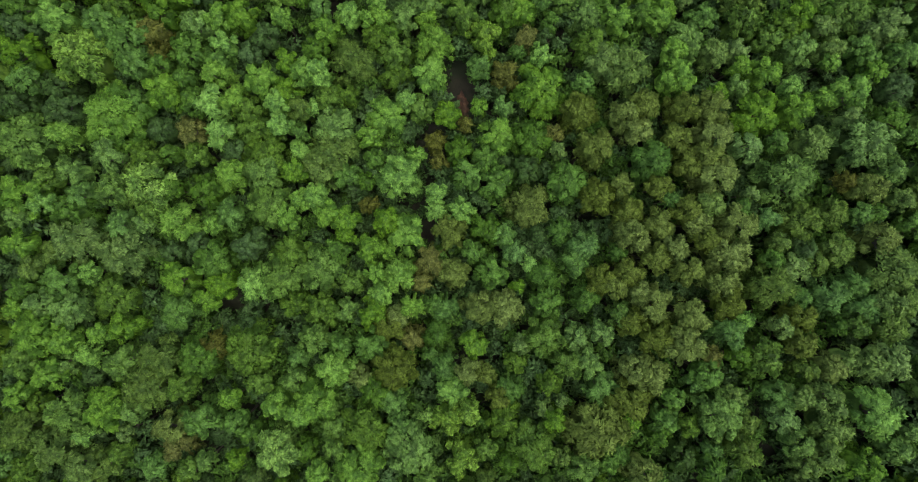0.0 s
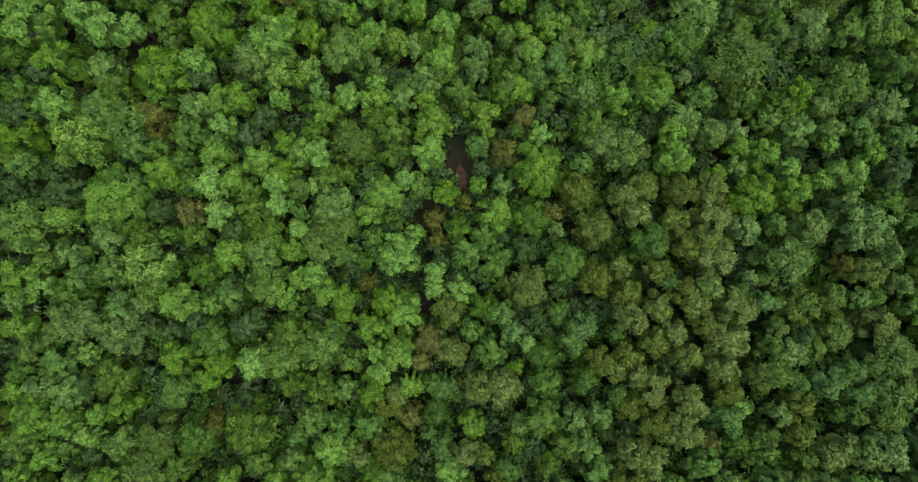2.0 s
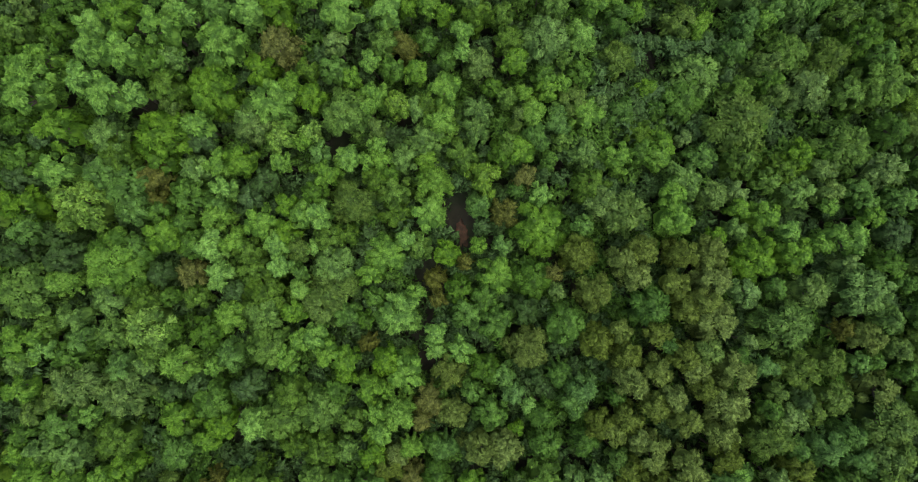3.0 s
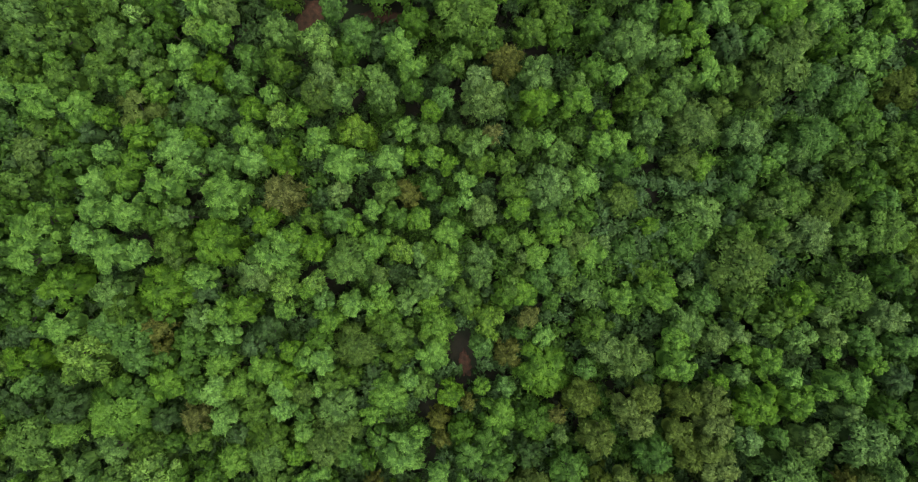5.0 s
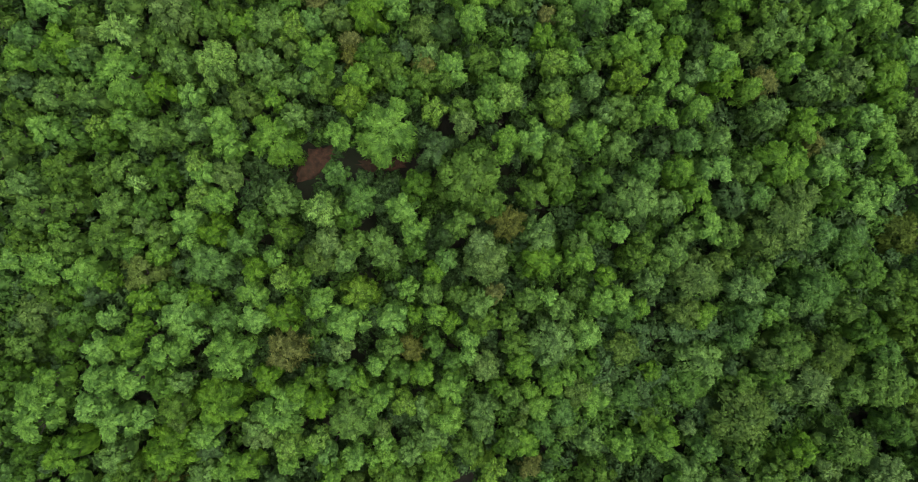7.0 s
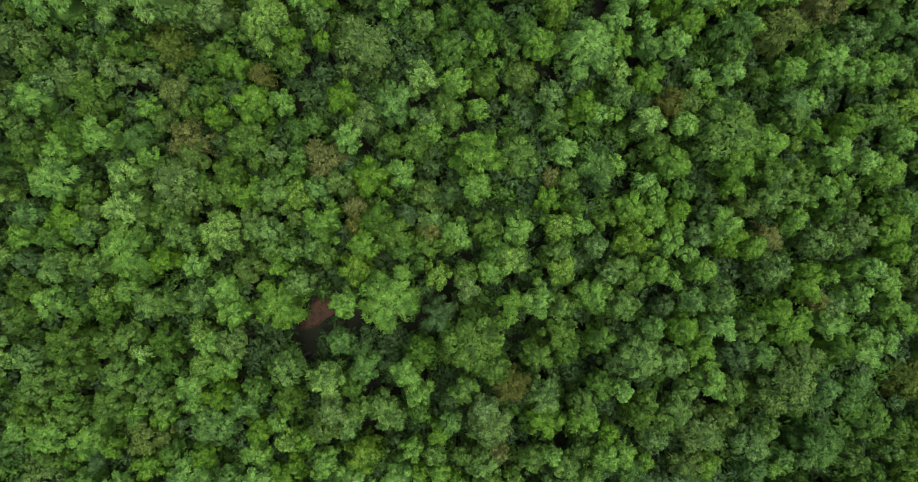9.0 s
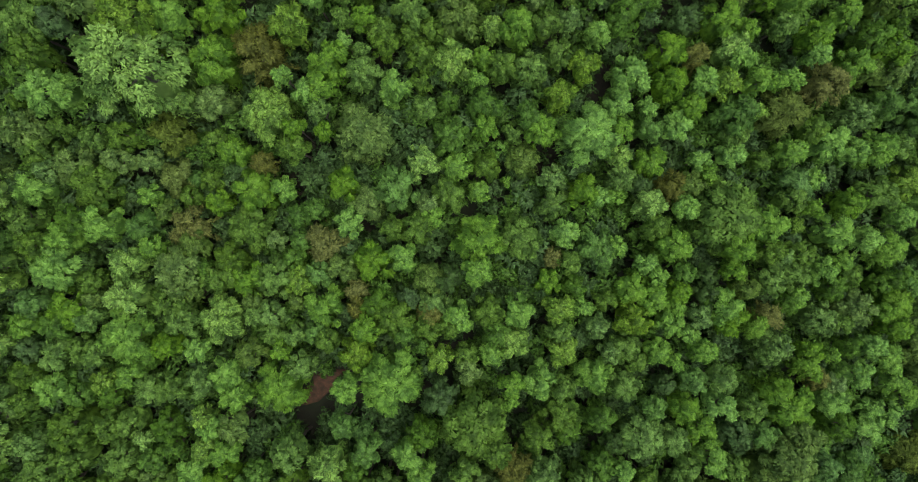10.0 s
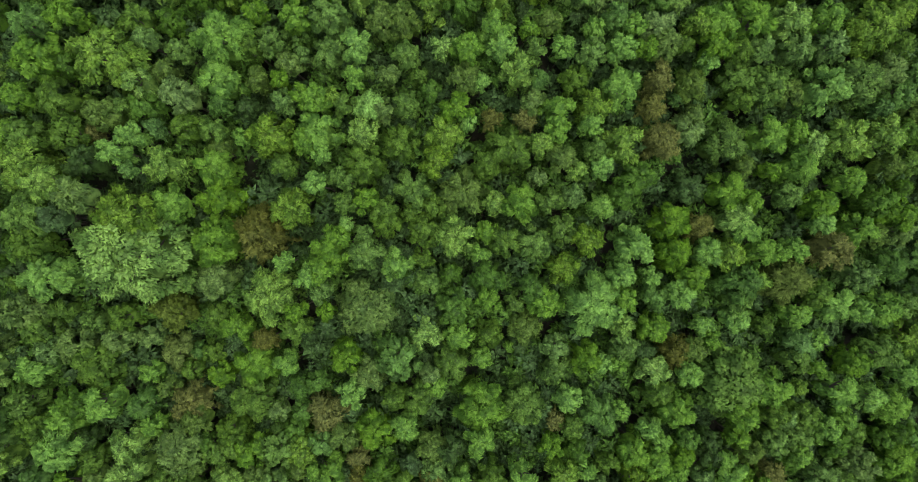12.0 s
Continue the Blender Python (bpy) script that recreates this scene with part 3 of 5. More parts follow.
fresh(-14.8, 91.5, 2.16, 10.8)
fresh(0.9, 95.5, 1.69, 8.6)
fresh(4.5, 96.8, 0.81, 7.6)
fresh(14.3, 95.4, 2.47, 11.2)
fresh(16.3, 94.8, 1.60, 10.8)
fresh(1.0, 89.6, 3.51, 11.9)
fresh(11.8, 90.4, 2.14, 10.7)
fresh(-12.0, 86.8, 2.98, 11.0)
fresh(-4.8, 92.3, 1.56, 10.9)
fresh(-8.4, 87.4, 2.19, 11.0)
fresh(19.4, 109.3, 3.02, 11.5)
fresh(24.4, 108.6, 2.60, 11.8)
fresh(28.5, 108.6, 2.07, 12.3)
fresh(32.4, 111.4, 2.22, 13.3)
fresh(35.0, 108.6, 2.32, 14.0)
fresh(38.9, 108.9, 1.81, 14.1)
fresh(37.1, 108.6, 1.29, 13.8)
fresh(42.7, 112.1, 1.66, 13.1)
fresh(48.3, 111.4, 2.49, 12.9)
fresh(17.9, 105.9, 2.07, 11.7)
fresh(18.3, 102.9, 1.90, 11.9)
fresh(21.8, 105.7, 1.40, 10.6)
fresh(25.5, 103.5, 2.29, 11.2)
fresh(27.1, 105.7, 2.18, 11.7)
fresh(22.4, 99.2, 2.30, 11.2)
fresh(28.9, 99.4, 1.61, 10.7)
fresh(30.0, 97.6, 1.34, 11.1)
fresh(32.9, 100.1, 1.97, 11.3)
fresh(40.8, 100.6, 2.07, 12.0)
fresh(46.1, 102.1, 3.01, 12.2)
fresh(50.1, 101.0, 2.31, 11.7)
fresh(53.1, 101.3, 2.86, 12.5)
fresh(26.8, 93.4, 1.95, 12.3)
fresh(44.3, 97.3, 1.65, 11.2)
fresh(37.7, 91.3, 2.96, 13.8)
fresh(44.6, 93.4, 1.48, 11.2)
fresh(49.8, 94.1, 2.33, 11.9)
fresh(47.7, 90.4, 2.87, 12.5)
fresh(57.0, 92.4, 1.88, 12.6)
fresh(25.6, 88.8, 2.75, 13.2)
fresh(33.6, 88.1, 2.66, 14.6)
fresh(49.0, 86.4, 1.69, 11.7)
fresh(22.1, 86.5, 1.62, 11.5)
fresh(18.1, 94.9, 1.42, 11.1)
fresh(18.5, 88.7, 1.62, 10.6)
fresh(46.3, 85.4, 2.32, 12.4)
fresh(-48.0, 86.3, 3.43, 12.9)
fresh(-47.0, 81.5, 2.82, 12.2)
fresh(-27.0, 84.4, 2.42, 10.8)
fresh(0.7, 85.4, 2.27, 12.7)
fresh(9.8, 84.1, 1.88, 11.2)
fresh(-13.2, 78.3, 2.27, 12.3)
fresh(20.6, 83.4, 2.63, 11.9)
fresh(23.6, 84.7, 1.43, 12.4)
fresh(26.3, 82.8, 1.89, 12.8)
fresh(32.9, 85.5, 1.60, 14.1)
fresh(32.2, 80.9, 2.98, 14.1)
fresh(-52.2, 36.5, 2.90, 14.7)
fresh(-33.2, 33.6, 2.26, 13.2)
fresh(-48.5, 32.4, 3.00, 15.8)
fresh(-37.5, 32.0, 3.85, 14.3)
fresh(-19.9, 31.8, 1.47, 13.3)
fresh(-11.9, 36.1, 1.40, 11.8)
fresh(-10.9, 31.5, 1.51, 11.4)
fresh(11.8, 39.1, 1.91, 10.9)
fresh(27.6, 31.9, 2.44, 9.4)

# pale glossy broadleaf trees
pale(-47.7, 23.6, 4.28, 14.0)
pale(-40.9, 7.7, 4.11, 12.6)
pale(3.4, 27.3, 2.66, 11.8)
pale(-23.8, -27.6, 3.33, 14.5)
pale(-1.6, -22.7, 2.67, 13.3)
pale(1.2, -21.9, 2.02, 12.9)
pale(-4.1, -22.7, 1.21, 12.0)
pale(0.3, -28.0, 2.66, 12.7)
pale(-30.2, 79.9, 3.26, 12.3)
pale(-44.5, 72.3, 1.90, 10.0)
pale(-32.7, 67.8, 1.56, 12.0)
pale(-39.6, 65.3, 1.38, 11.7)
pale(-32.5, 64.0, 1.75, 12.3)
pale(-14.1, 75.5, 2.51, 13.7)
pale(-3.9, 74.7, 2.03, 12.7)
pale(-17.4, 62.1, 2.67, 16.0)
pale(5.2, 76.4, 2.50, 12.8)
pale(11.0, 80.7, 2.23, 12.6)
pale(11.6, 75.4, 2.63, 12.2)
pale(20.7, 79.3, 2.79, 13.0)
pale(-22.7, 53.7, 1.98, 12.6)
pale(-13.5, 51.7, 2.60, 14.4)
pale(-7.9, 36.8, 2.08, 11.7)
pale(-39.5, 129.8, 4.07, 15.3)
pale(-37.0, 127.6, 2.48, 12.7)
pale(-48.1, 118.0, 3.31, 15.6)
pale(-45.3, 116.0, 2.52, 16.6)
pale(-34.0, 118.4, 2.40, 13.8)
pale(-22.6, 121.7, 2.97, 13.7)
pale(-37.1, 112.8, 3.43, 17.7)
pale(-20.5, 113.6, 2.69, 13.8)
pale(-3.6, 131.6, 1.51, 11.3)
pale(5.0, 129.2, 2.46, 12.7)
pale(-15.7, 126.0, 1.25, 12.3)
pale(13.7, 125.2, 2.35, 12.7)
pale(-12.6, 121.9, 2.06, 12.8)
pale(-3.5, 122.3, 2.68, 11.7)
pale(-4.5, 119.3, 2.13, 11.0)
pale(7.6, 121.1, 1.89, 11.7)
pale(11.8, 118.2, 1.49, 11.4)
pale(2.4, 114.4, 1.77, 10.2)
pale(25.4, 134.8, 1.61, 12.7)
pale(37.2, 135.5, 2.64, 12.9)
pale(47.7, 135.4, 3.59, 14.4)
pale(17.2, 121.4, 2.90, 12.2)
pale(40.9, 121.7, 2.07, 12.1)
pale(45.8, 122.7, 3.13, 12.8)
pale(50.7, 122.9, 2.98, 13.2)
pale(31.7, 112.5, 2.65, 13.2)
pale(-37.7, 108.6, 6.82, 18.4)
pale(-23.2, 103.7, 3.37, 14.5)
pale(-2.0, 110.6, 2.93, 11.4)
pale(13.5, 110.1, 2.11, 12.3)
pale(10.7, 106.7, 2.37, 12.3)
pale(-5.9, 98.9, 2.50, 10.5)
pale(30.8, 108.6, 2.23, 13.2)
pale(34.8, 105.0, 1.57, 13.0)
pale(18.1, 99.7, 1.65, 11.7)
pale(22.5, 93.9, 2.49, 11.9)
pale(41.9, 91.3, 1.19, 11.8)
pale(-39.8, 86.7, 2.38, 13.3)
pale(-40.3, 82.7, 2.99, 13.1)
pale(-20.9, 84.5, 2.27, 10.5)
pale(-22.7, 32.2, 2.28, 14.0)
pale(-18.8, 32.9, 1.65, 13.5)

# lime green trees
lime(-50.5, 13.7, 2.17, 12.4)
lime(-31.9, 21.8, 2.24, 11.5)
lime(-32.3, 18.4, 2.25, 11.5)
lime(-29.8, 18.9, 2.07, 11.3)
lime(-31.8, 14.3, 2.55, 11.3)
lime(-21.4, 12.2, 1.73, 10.5)
lime(-30.3, 8.6, 2.46, 11.9)
lime(-37.3, 2.4, 3.03, 11.6)
lime(-27.2, -5.7, 2.74, 12.8)
lime(-3.1, 4.0, 1.54, 10.6)
lime(-8.1, -4.5, 2.58, 11.9)
lime(9.3, -3.0, 1.14, 11.0)
lime(-6.1, -8.7, 1.70, 12.2)
lime(-10.3, 29.8, 1.71, 11.0)
lime(-4.4, 29.7, 1.72, 10.5)
lime(-3.4, 26.6, 2.68, 11.0)
lime(-19.7, 18.0, 1.24, 10.5)
lime(-48.2, -15.0, 1.67, 12.1)
lime(-16.7, -16.9, 2.73, 13.3)
lime(-14.3, -16.6, 1.15, 10.8)
lime(37.3, 78.3, 2.05, 11.9)
lime(57.5, 80.9, 2.40, 12.0)
lime(44.3, 72.5, 1.87, 12.8)
lime(57.0, 73.4, 2.23, 11.4)
lime(16.1, 46.0, 2.46, 12.1)
lime(10.0, 36.5, 1.83, 10.7)
lime(8.7, 38.5, 1.23, 11.5)
lime(20.4, 50.9, 1.69, 12.4)
lime(33.0, 48.1, 2.06, 9.1)
lime(-11.8, 125.1, 1.91, 12.0)
lime(15.2, 114.1, 1.70, 10.9)
lime(-14.4, 111.9, 0.96, 12.8)
lime(52.3, 89.3, 1.88, 11.7)
lime(55.4, 88.4, 2.72, 12.9)
lime(-2.2, 34.6, 2.65, 11.8)
lime(10.0, 35.2, 1.73, 10.4)

# mid-green trees
green(-42.3, 25.7, 3.78, 13.7)
green(-44.3, 27.4, 2.66, 13.8)
green(-54.1, 20.2, 2.49, 12.4)
green(-38.9, 22.6, 2.03, 11.6)
green(-35.9, 21.3, 1.86, 11.2)
green(-35.0, 24.8, 2.97, 11.9)
green(-41.5, 22.8, 2.56, 12.2)
green(-37.9, 28.9, 2.27, 12.5)
green(-31.8, 23.5, 2.05, 11.5)
green(-34.9, 18.4, 2.34, 11.4)
green(-21.4, 14.6, 1.44, 10.3)
green(-41.8, 18.1, 2.03, 11.8)
green(-38.0, 11.4, 1.69, 11.2)
green(-49.1, 6.1, 2.31, 11.4)
green(-50.6, 4.0, 2.77, 11.5)
green(-33.3, 6.6, 2.64, 12.0)
green(-30.3, 3.6, 2.36, 12.2)
green(-52.0, -5.2, 2.97, 11.5)
green(-56.5, -6.3, 2.31, 10.9)
green(-32.8, -2.6, 3.23, 12.1)
green(-37.6, -9.2, 3.25, 11.4)
green(-44.6, 2.0, 2.35, 11.1)
green(-38.2, 7.0, 1.88, 11.3)
green(-15.3, 8.8, 2.42, 10.5)
green(-12.6, 8.0, 1.56, 9.7)
green(1.3, 9.1, 2.70, 10.9)
green(5.1, 7.9, 2.68, 11.6)
green(14.2, 7.7, 3.28, 13.2)
green(3.6, 1.7, 2.66, 11.9)
green(-16.6, -1.4, 2.29, 12.0)
green(4.3, -4.1, 2.66, 11.6)
green(2.0, -1.4, 1.91, 11.0)
green(11.6, -7.9, 2.64, 11.3)
green(15.3, -2.6, 2.35, 11.7)
green(-3.4, -8.5, 1.92, 10.7)
green(5.9, 0.9, 2.09, 11.6)
green(-18.0, 30.3, 1.86, 12.5)
green(-19.0, 25.2, 2.06, 12.2)
green(-9.3, 28.1, 1.91, 10.5)
green(2.8, 23.8, 2.13, 9.8)
green(6.0, 30.7, 2.41, 10.3)
green(12.3, 29.7, 1.55, 9.4)
green(16.6, 21.0, 1.89, 11.9)
green(6.0, 18.2, 1.74, 10.0)
green(10.0, 13.7, 3.25, 11.6)
green(0.1, 12.3, 2.33, 10.3)
green(3.6, 11.2, 2.31, 10.9)
green(-11.4, 11.2, 1.95, 9.7)
green(25.0, 30.9, 2.43, 9.5)
green(32.8, 30.1, 2.40, 10.7)
green(49.1, 30.4, 1.88, 11.7)
green(52.5, 25.5, 1.87, 11.9)
green(53.4, 23.9, 2.05, 12.0)
green(57.7, 24.2, 2.32, 12.4)
green(40.7, 12.8, 1.65, 12.6)
green(55.2, 15.6, 2.36, 12.6)
green(56.8, 13.4, 1.63, 12.0)
green(50.6, 3.4, 1.79, 11.6)
green(52.5, 3.6, 1.34, 11.0)
green(39.0, -2.4, 1.77, 13.1)
green(-34.8, -15.7, 3.31, 12.7)
green(-34.6, -23.9, 2.95, 11.9)
green(-29.7, -24.2, 2.09, 11.8)
green(-28.0, -25.7, 1.92, 10.9)
green(-21.5, -15.5, 1.92, 11.4)
green(-40.1, -29.7, 2.07, 12.1)
green(-20.4, -27.7, 1.90, 11.3)
green(-11.8, -13.9, 2.74, 12.7)
green(-15.9, -13.9, 2.10, 11.5)
green(-3.8, -15.1, 1.25, 9.8)
green(18.2, -19.0, 2.74, 11.4)
green(-11.1, -19.9, 2.65, 12.3)
green(-9.0, -21.3, 2.47, 11.4)
green(-8.0, -24.5, 2.36, 11.4)
green(6.4, -28.4, 1.84, 10.9)
green(18.6, -27.4, 1.77, 11.6)
green(30.4, -16.2, 2.25, 13.6)
green(34.2, -14.2, 2.09, 13.0)
green(38.8, -18.7, 2.40, 11.7)
green(25.4, -22.2, 2.29, 12.1)
green(24.7, -24.0, 1.58, 11.6)
green(26.6, -19.4, 1.76, 12.2)
green(29.1, -17.5, 1.59, 11.7)
green(-48.7, 79.4, 2.33, 11.6)
green(-45.8, 80.0, 2.11, 11.0)
green(-39.6, 75.4, 2.07, 10.5)
green(-47.4, 70.8, 2.06, 10.4)
green(-44.0, 70.6, 2.17, 10.1)
green(-37.0, 66.6, 2.53, 11.8)
green(-39.1, 62.5, 2.44, 12.0)
green(-36.4, 63.9, 1.40, 11.7)
green(-26.0, 60.5, 1.76, 13.0)
green(-27.1, 61.2, 1.15, 12.4)
green(-28.0, 58.3, 2.25, 11.5)
green(-15.8, 66.7, 1.91, 14.3)
emerald(-13.8, 65.2, 1.50, 10.9)
green(-6.0, 76.2, 1.06, 11.7)
green(-5.9, 65.3, 2.38, 14.0)
green(-12.9, 63.3, 2.45, 14.8)
green(-14.3, 61.0, 1.75, 14.9)
green(3.4, 77.8, 2.23, 12.5)
green(12.5, 64.7, 2.02, 12.3)
green(17.1, 60.1, 2.40, 12.9)
green(17.1, 66.1, 2.31, 12.1)
green(-6.1, 57.2, 1.80, 13.4)
green(42.2, 80.9, 1.89, 10.5)
green(48.3, 83.3, 2.36, 11.5)
green(55.4, 83.4, 1.92, 10.9)
green(50.9, 75.0, 1.71, 11.7)
green(28.9, 71.2, 2.11, 12.9)
green(23.9, 67.5, 2.04, 12.2)
green(49.5, 64.4, 2.48, 12.4)
green(38.1, 64.1, 2.31, 14.1)
green(-49.7, 51.7, 1.79, 9.1)
green(-41.2, 56.9, 1.41, 10.8)
green(-33.0, 55.2, 3.68, 9.9)
green(-37.7, 52.2, 1.79, 11.1)
green(-48.8, 48.6, 2.69, 9.8)
green(-50.4, 45.7, 2.51, 10.0)
green(-30.9, 48.4, 2.28, 11.5)
green(-36.8, 40.6, 2.16, 16.0)
green(-2.4, 56.1, 1.80, 14.3)
green(-16.2, 40.9, 2.31, 12.7)
green(-8.6, 41.3, 2.06, 11.9)
green(-1.7, 42.5, 1.69, 12.0)
green(11.4, 40.8, 1.90, 11.5)
green(13.3, 36.3, 1.75, 9.6)
green(16.4, 41.3, 2.53, 10.0)
green(-4.0, 44.8, 1.86, 12.4)
green(55.7, 54.1, 3.68, 9.6)
green(42.2, 49.7, 1.91, 11.7)
green(54.1, 45.9, 2.86, 12.9)
green(56.2, 43.3, 2.46, 13.3)
green(-48.6, 134.0, 2.63, 12.1)
green(-33.5, 134.2, 1.95, 11.3)
green(-44.6, 129.4, 1.56, 11.2)
green(-36.4, 124.8, 2.27, 12.0)
green(-37.3, 117.6, 1.23, 13.8)
green(-4.9, 126.9, 1.45, 11.1)
green(16.2, 135.5, 2.00, 11.8)
green(52.6, 127.9, 2.02, 12.2)
green(19.3, 117.5, 2.54, 11.4)
green(50.8, 115.0, 2.68, 12.8)
green(54.7, 116.6, 1.64, 11.1)
green(17.7, 115.5, 2.12, 11.0)
green(54.0, 123.7, 1.78, 12.0)
green(-45.8, 91.4, 2.45, 12.0)
green(-20.8, 89.4, 1.74, 9.5)
green(-2.7, 106.1, 1.54, 9.8)
green(-2.4, 102.1, 2.75, 10.6)
green(-9.1, 95.9, 3.20, 10.9)
green(16.0, 88.4, 3.05, 11.5)
green(-18.8, 93.2, 1.72, 10.2)
green(22.3, 103.2, 2.03, 10.8)
green(-51.0, 82.0, 2.05, 11.9)
green(-31.9, 86.1, 1.27, 10.9)
green(-21.7, 87.0, 1.74, 9.9)
green(-18.6, 85.4, 2.10, 10.5)
green(-11.6, 81.4, 2.65, 11.3)
green(13.2, 83.4, 2.00, 10.7)
green(-8.2, 77.7, 1.77, 11.8)
green(-19.0, 77.9, 1.75, 11.3)
green(27.0, 85.2, 1.79, 13.2)
green(57.5, 84.0, 2.50, 11.6)
green(-53.1, 32.8, 1.97, 14.1)
green(-53.7, 29.0, 2.18, 13.2)
green(4.4, 39.0, 1.69, 11.8)
green(30.9, 38.4, 3.73, 9.3)
green(41.7, 40.1, 2.39, 11.5)

# sage green trees
sage(-54.5, 12.5, 4.12, 13.2)
sage(-33.9, 28.1, 2.30, 12.1)
sage(-28.0, 17.4, 2.27, 11.4)
sage(-27.4, 14.8, 2.66, 11.3)
sage(-45.1, 11.4, 2.75, 12.5)
sage(-41.1, 11.1, 2.32, 11.9)
sage(-34.9, 11.5, 2.08, 11.1)
sage(-25.9, 11.6, 3.62, 11.8)
sage(-52.5, 7.9, 2.00, 11.8)
sage(-49.6, 9.0, 2.28, 12.2)
sage(-45.1, 6.9, 2.78, 12.0)
sage(-26.2, 9.2, 3.42, 12.1)
sage(-25.3, 4.7, 3.21, 12.8)
sage(-56.4, 3.1, 2.00, 11.4)
sage(-45.3, -7.5, 3.57, 12.1)
sage(-53.9, -8.1, 2.29, 12.2)
sage(-50.5, -8.9, 2.76, 12.6)
sage(-23.3, -4.5, 3.59, 13.5)
sage(-22.2, -1.4, 2.83, 13.2)
sage(-21.9, -8.4, 2.38, 12.4)
sage(-41.7, 2.4, 1.70, 10.7)
sage(-40.9, 3.9, 2.07, 11.1)
sage(-14.3, -5.3, 2.11, 11.6)
sage(-18.4, -3.7, 3.59, 13.6)
sage(-15.1, -9.2, 1.92, 11.4)
sage(-18.4, -9.1, 2.85, 12.8)
sage(-8.8, 25.5, 2.69, 10.5)
sage(-8.6, 22.5, 2.42, 10.1)
sage(-7.3, 30.0, 2.38, 11.0)
sage(0.5, 30.4, 2.67, 11.2)
sage(17.1, 30.9, 2.53, 9.6)
sage(17.8, 26.2, 2.87, 11.3)
sage(-5.1, 18.1, 2.14, 9.9)
sage(-17.4, 19.2, 2.39, 10.9)
sage(-15.2, 19.7, 1.92, 10.3)
sage(-16.9, 15.6, 3.47, 10.9)
sage(-11.2, 27.3, 2.10, 10.8)
sage(30.2, 27.0, 2.85, 11.6)
sage(41.3, 26.9, 2.28, 11.2)
sage(36.7, 20.3, 1.88, 11.6)
sage(43.2, 28.2, 2.84, 11.6)
sage(44.8, 25.4, 2.64, 11.8)
sage(-56.2, -15.2, 2.75, 12.2)
sage(-51.7, -15.9, 2.06, 10.9)
sage(-44.2, -16.1, 3.11, 12.1)
sage(-27.7, -14.4, 3.98, 13.3)
sage(-50.9, -22.5, 3.53, 12.7)
sage(-36.7, -19.2, 2.35, 12.6)
sage(-43.0, -22.2, 2.25, 12.2)
sage(-33.8, -29.2, 1.61, 11.5)
sage(-55.4, -29.1, 2.29, 12.7)
sage(-35.8, -30.3, 1.90, 11.4)
sage(-26.7, -18.9, 2.10, 11.8)
sage(-54.7, -21.1, 1.67, 11.0)
sage(-22.0, -18.4, 2.09, 12.0)
sage(-44.9, -28.0, 1.89, 11.1)
sage(-19.1, -13.0, 2.46, 12.9)
sage(7.3, -15.9, 1.88, 10.7)
sage(11.1, -12.8, 3.17, 11.9)
sage(16.6, -15.7, 2.57, 11.7)
sage(11.7, -18.4, 2.03, 11.3)
sage(-12.3, -24.7, 3.75, 13.1)
sage(-6.3, -27.2, 3.99, 13.2)
sage(-16.5, -24.7, 2.37, 11.6)
sage(-16.4, -27.3, 1.88, 12.1)
sage(5.7, -23.2, 2.76, 12.1)
sage(9.6, -26.5, 3.44, 12.5)
sage(8.7, -24.7, 1.84, 10.9)
sage(3.4, -26.8, 1.84, 11.6)
sage(15.6, -28.1, 2.48, 12.4)
sage(-4.1, -30.3, 2.32, 11.6)
sage(-17.4, -22.6, 1.92, 10.9)
sage(-11.1, -28.8, 1.70, 10.7)
sage(31.4, -21.0, 3.41, 14.1)
sage(28.1, -22.6, 1.75, 11.5)
sage(49.9, -23.8, 2.11, 11.2)
sage(51.4, -21.9, 1.22, 10.6)
sage(-49.2, 75.9, 2.61, 11.2)
sage(-46.8, 76.4, 2.12, 10.8)
sage(-45.1, 75.9, 2.22, 10.5)
sage(-34.6, 79.8, 2.54, 12.5)
sage(-26.4, 80.2, 1.74, 10.6)
sage(-24.4, 80.3, 2.19, 10.7)
sage(-24.5, 78.1, 1.93, 10.7)
sage(-21.7, 77.7, 1.76, 10.6)
sage(-52.6, 73.7, 2.09, 11.3)
sage(-38.9, 71.3, 2.42, 11.3)
sage(-36.4, 71.4, 2.42, 11.8)
sage(-21.0, 73.9, 2.20, 11.6)
sage(-48.3, 66.6, 3.16, 11.7)
sage(-44.1, 66.7, 2.59, 11.3)
sage(-52.7, 70.4, 1.85, 11.4)
sage(-41.2, 67.0, 2.25, 11.5)
sage(-52.3, 65.0, 2.36, 12.0)
sage(-51.4, 61.7, 2.88, 12.5)
sage(-48.0, 62.9, 2.56, 12.2)
sage(-42.4, 62.8, 2.68, 12.2)
sage(-38.2, 59.0, 2.22, 10.8)
sage(-22.1, 63.3, 2.68, 15.1)
sage(-22.1, 59.5, 2.17, 15.0)
sage(-53.2, 58.5, 2.57, 11.4)
sage(-48.3, 58.1, 2.42, 11.8)
sage(-43.7, 59.0, 2.78, 12.1)
sage(-17.6, 77.2, 1.92, 12.2)
sage(-9.5, 79.7, 3.09, 11.9)
sage(-4.5, 81.5, 2.49, 11.3)
sage(-5.3, 78.4, 2.31, 11.8)
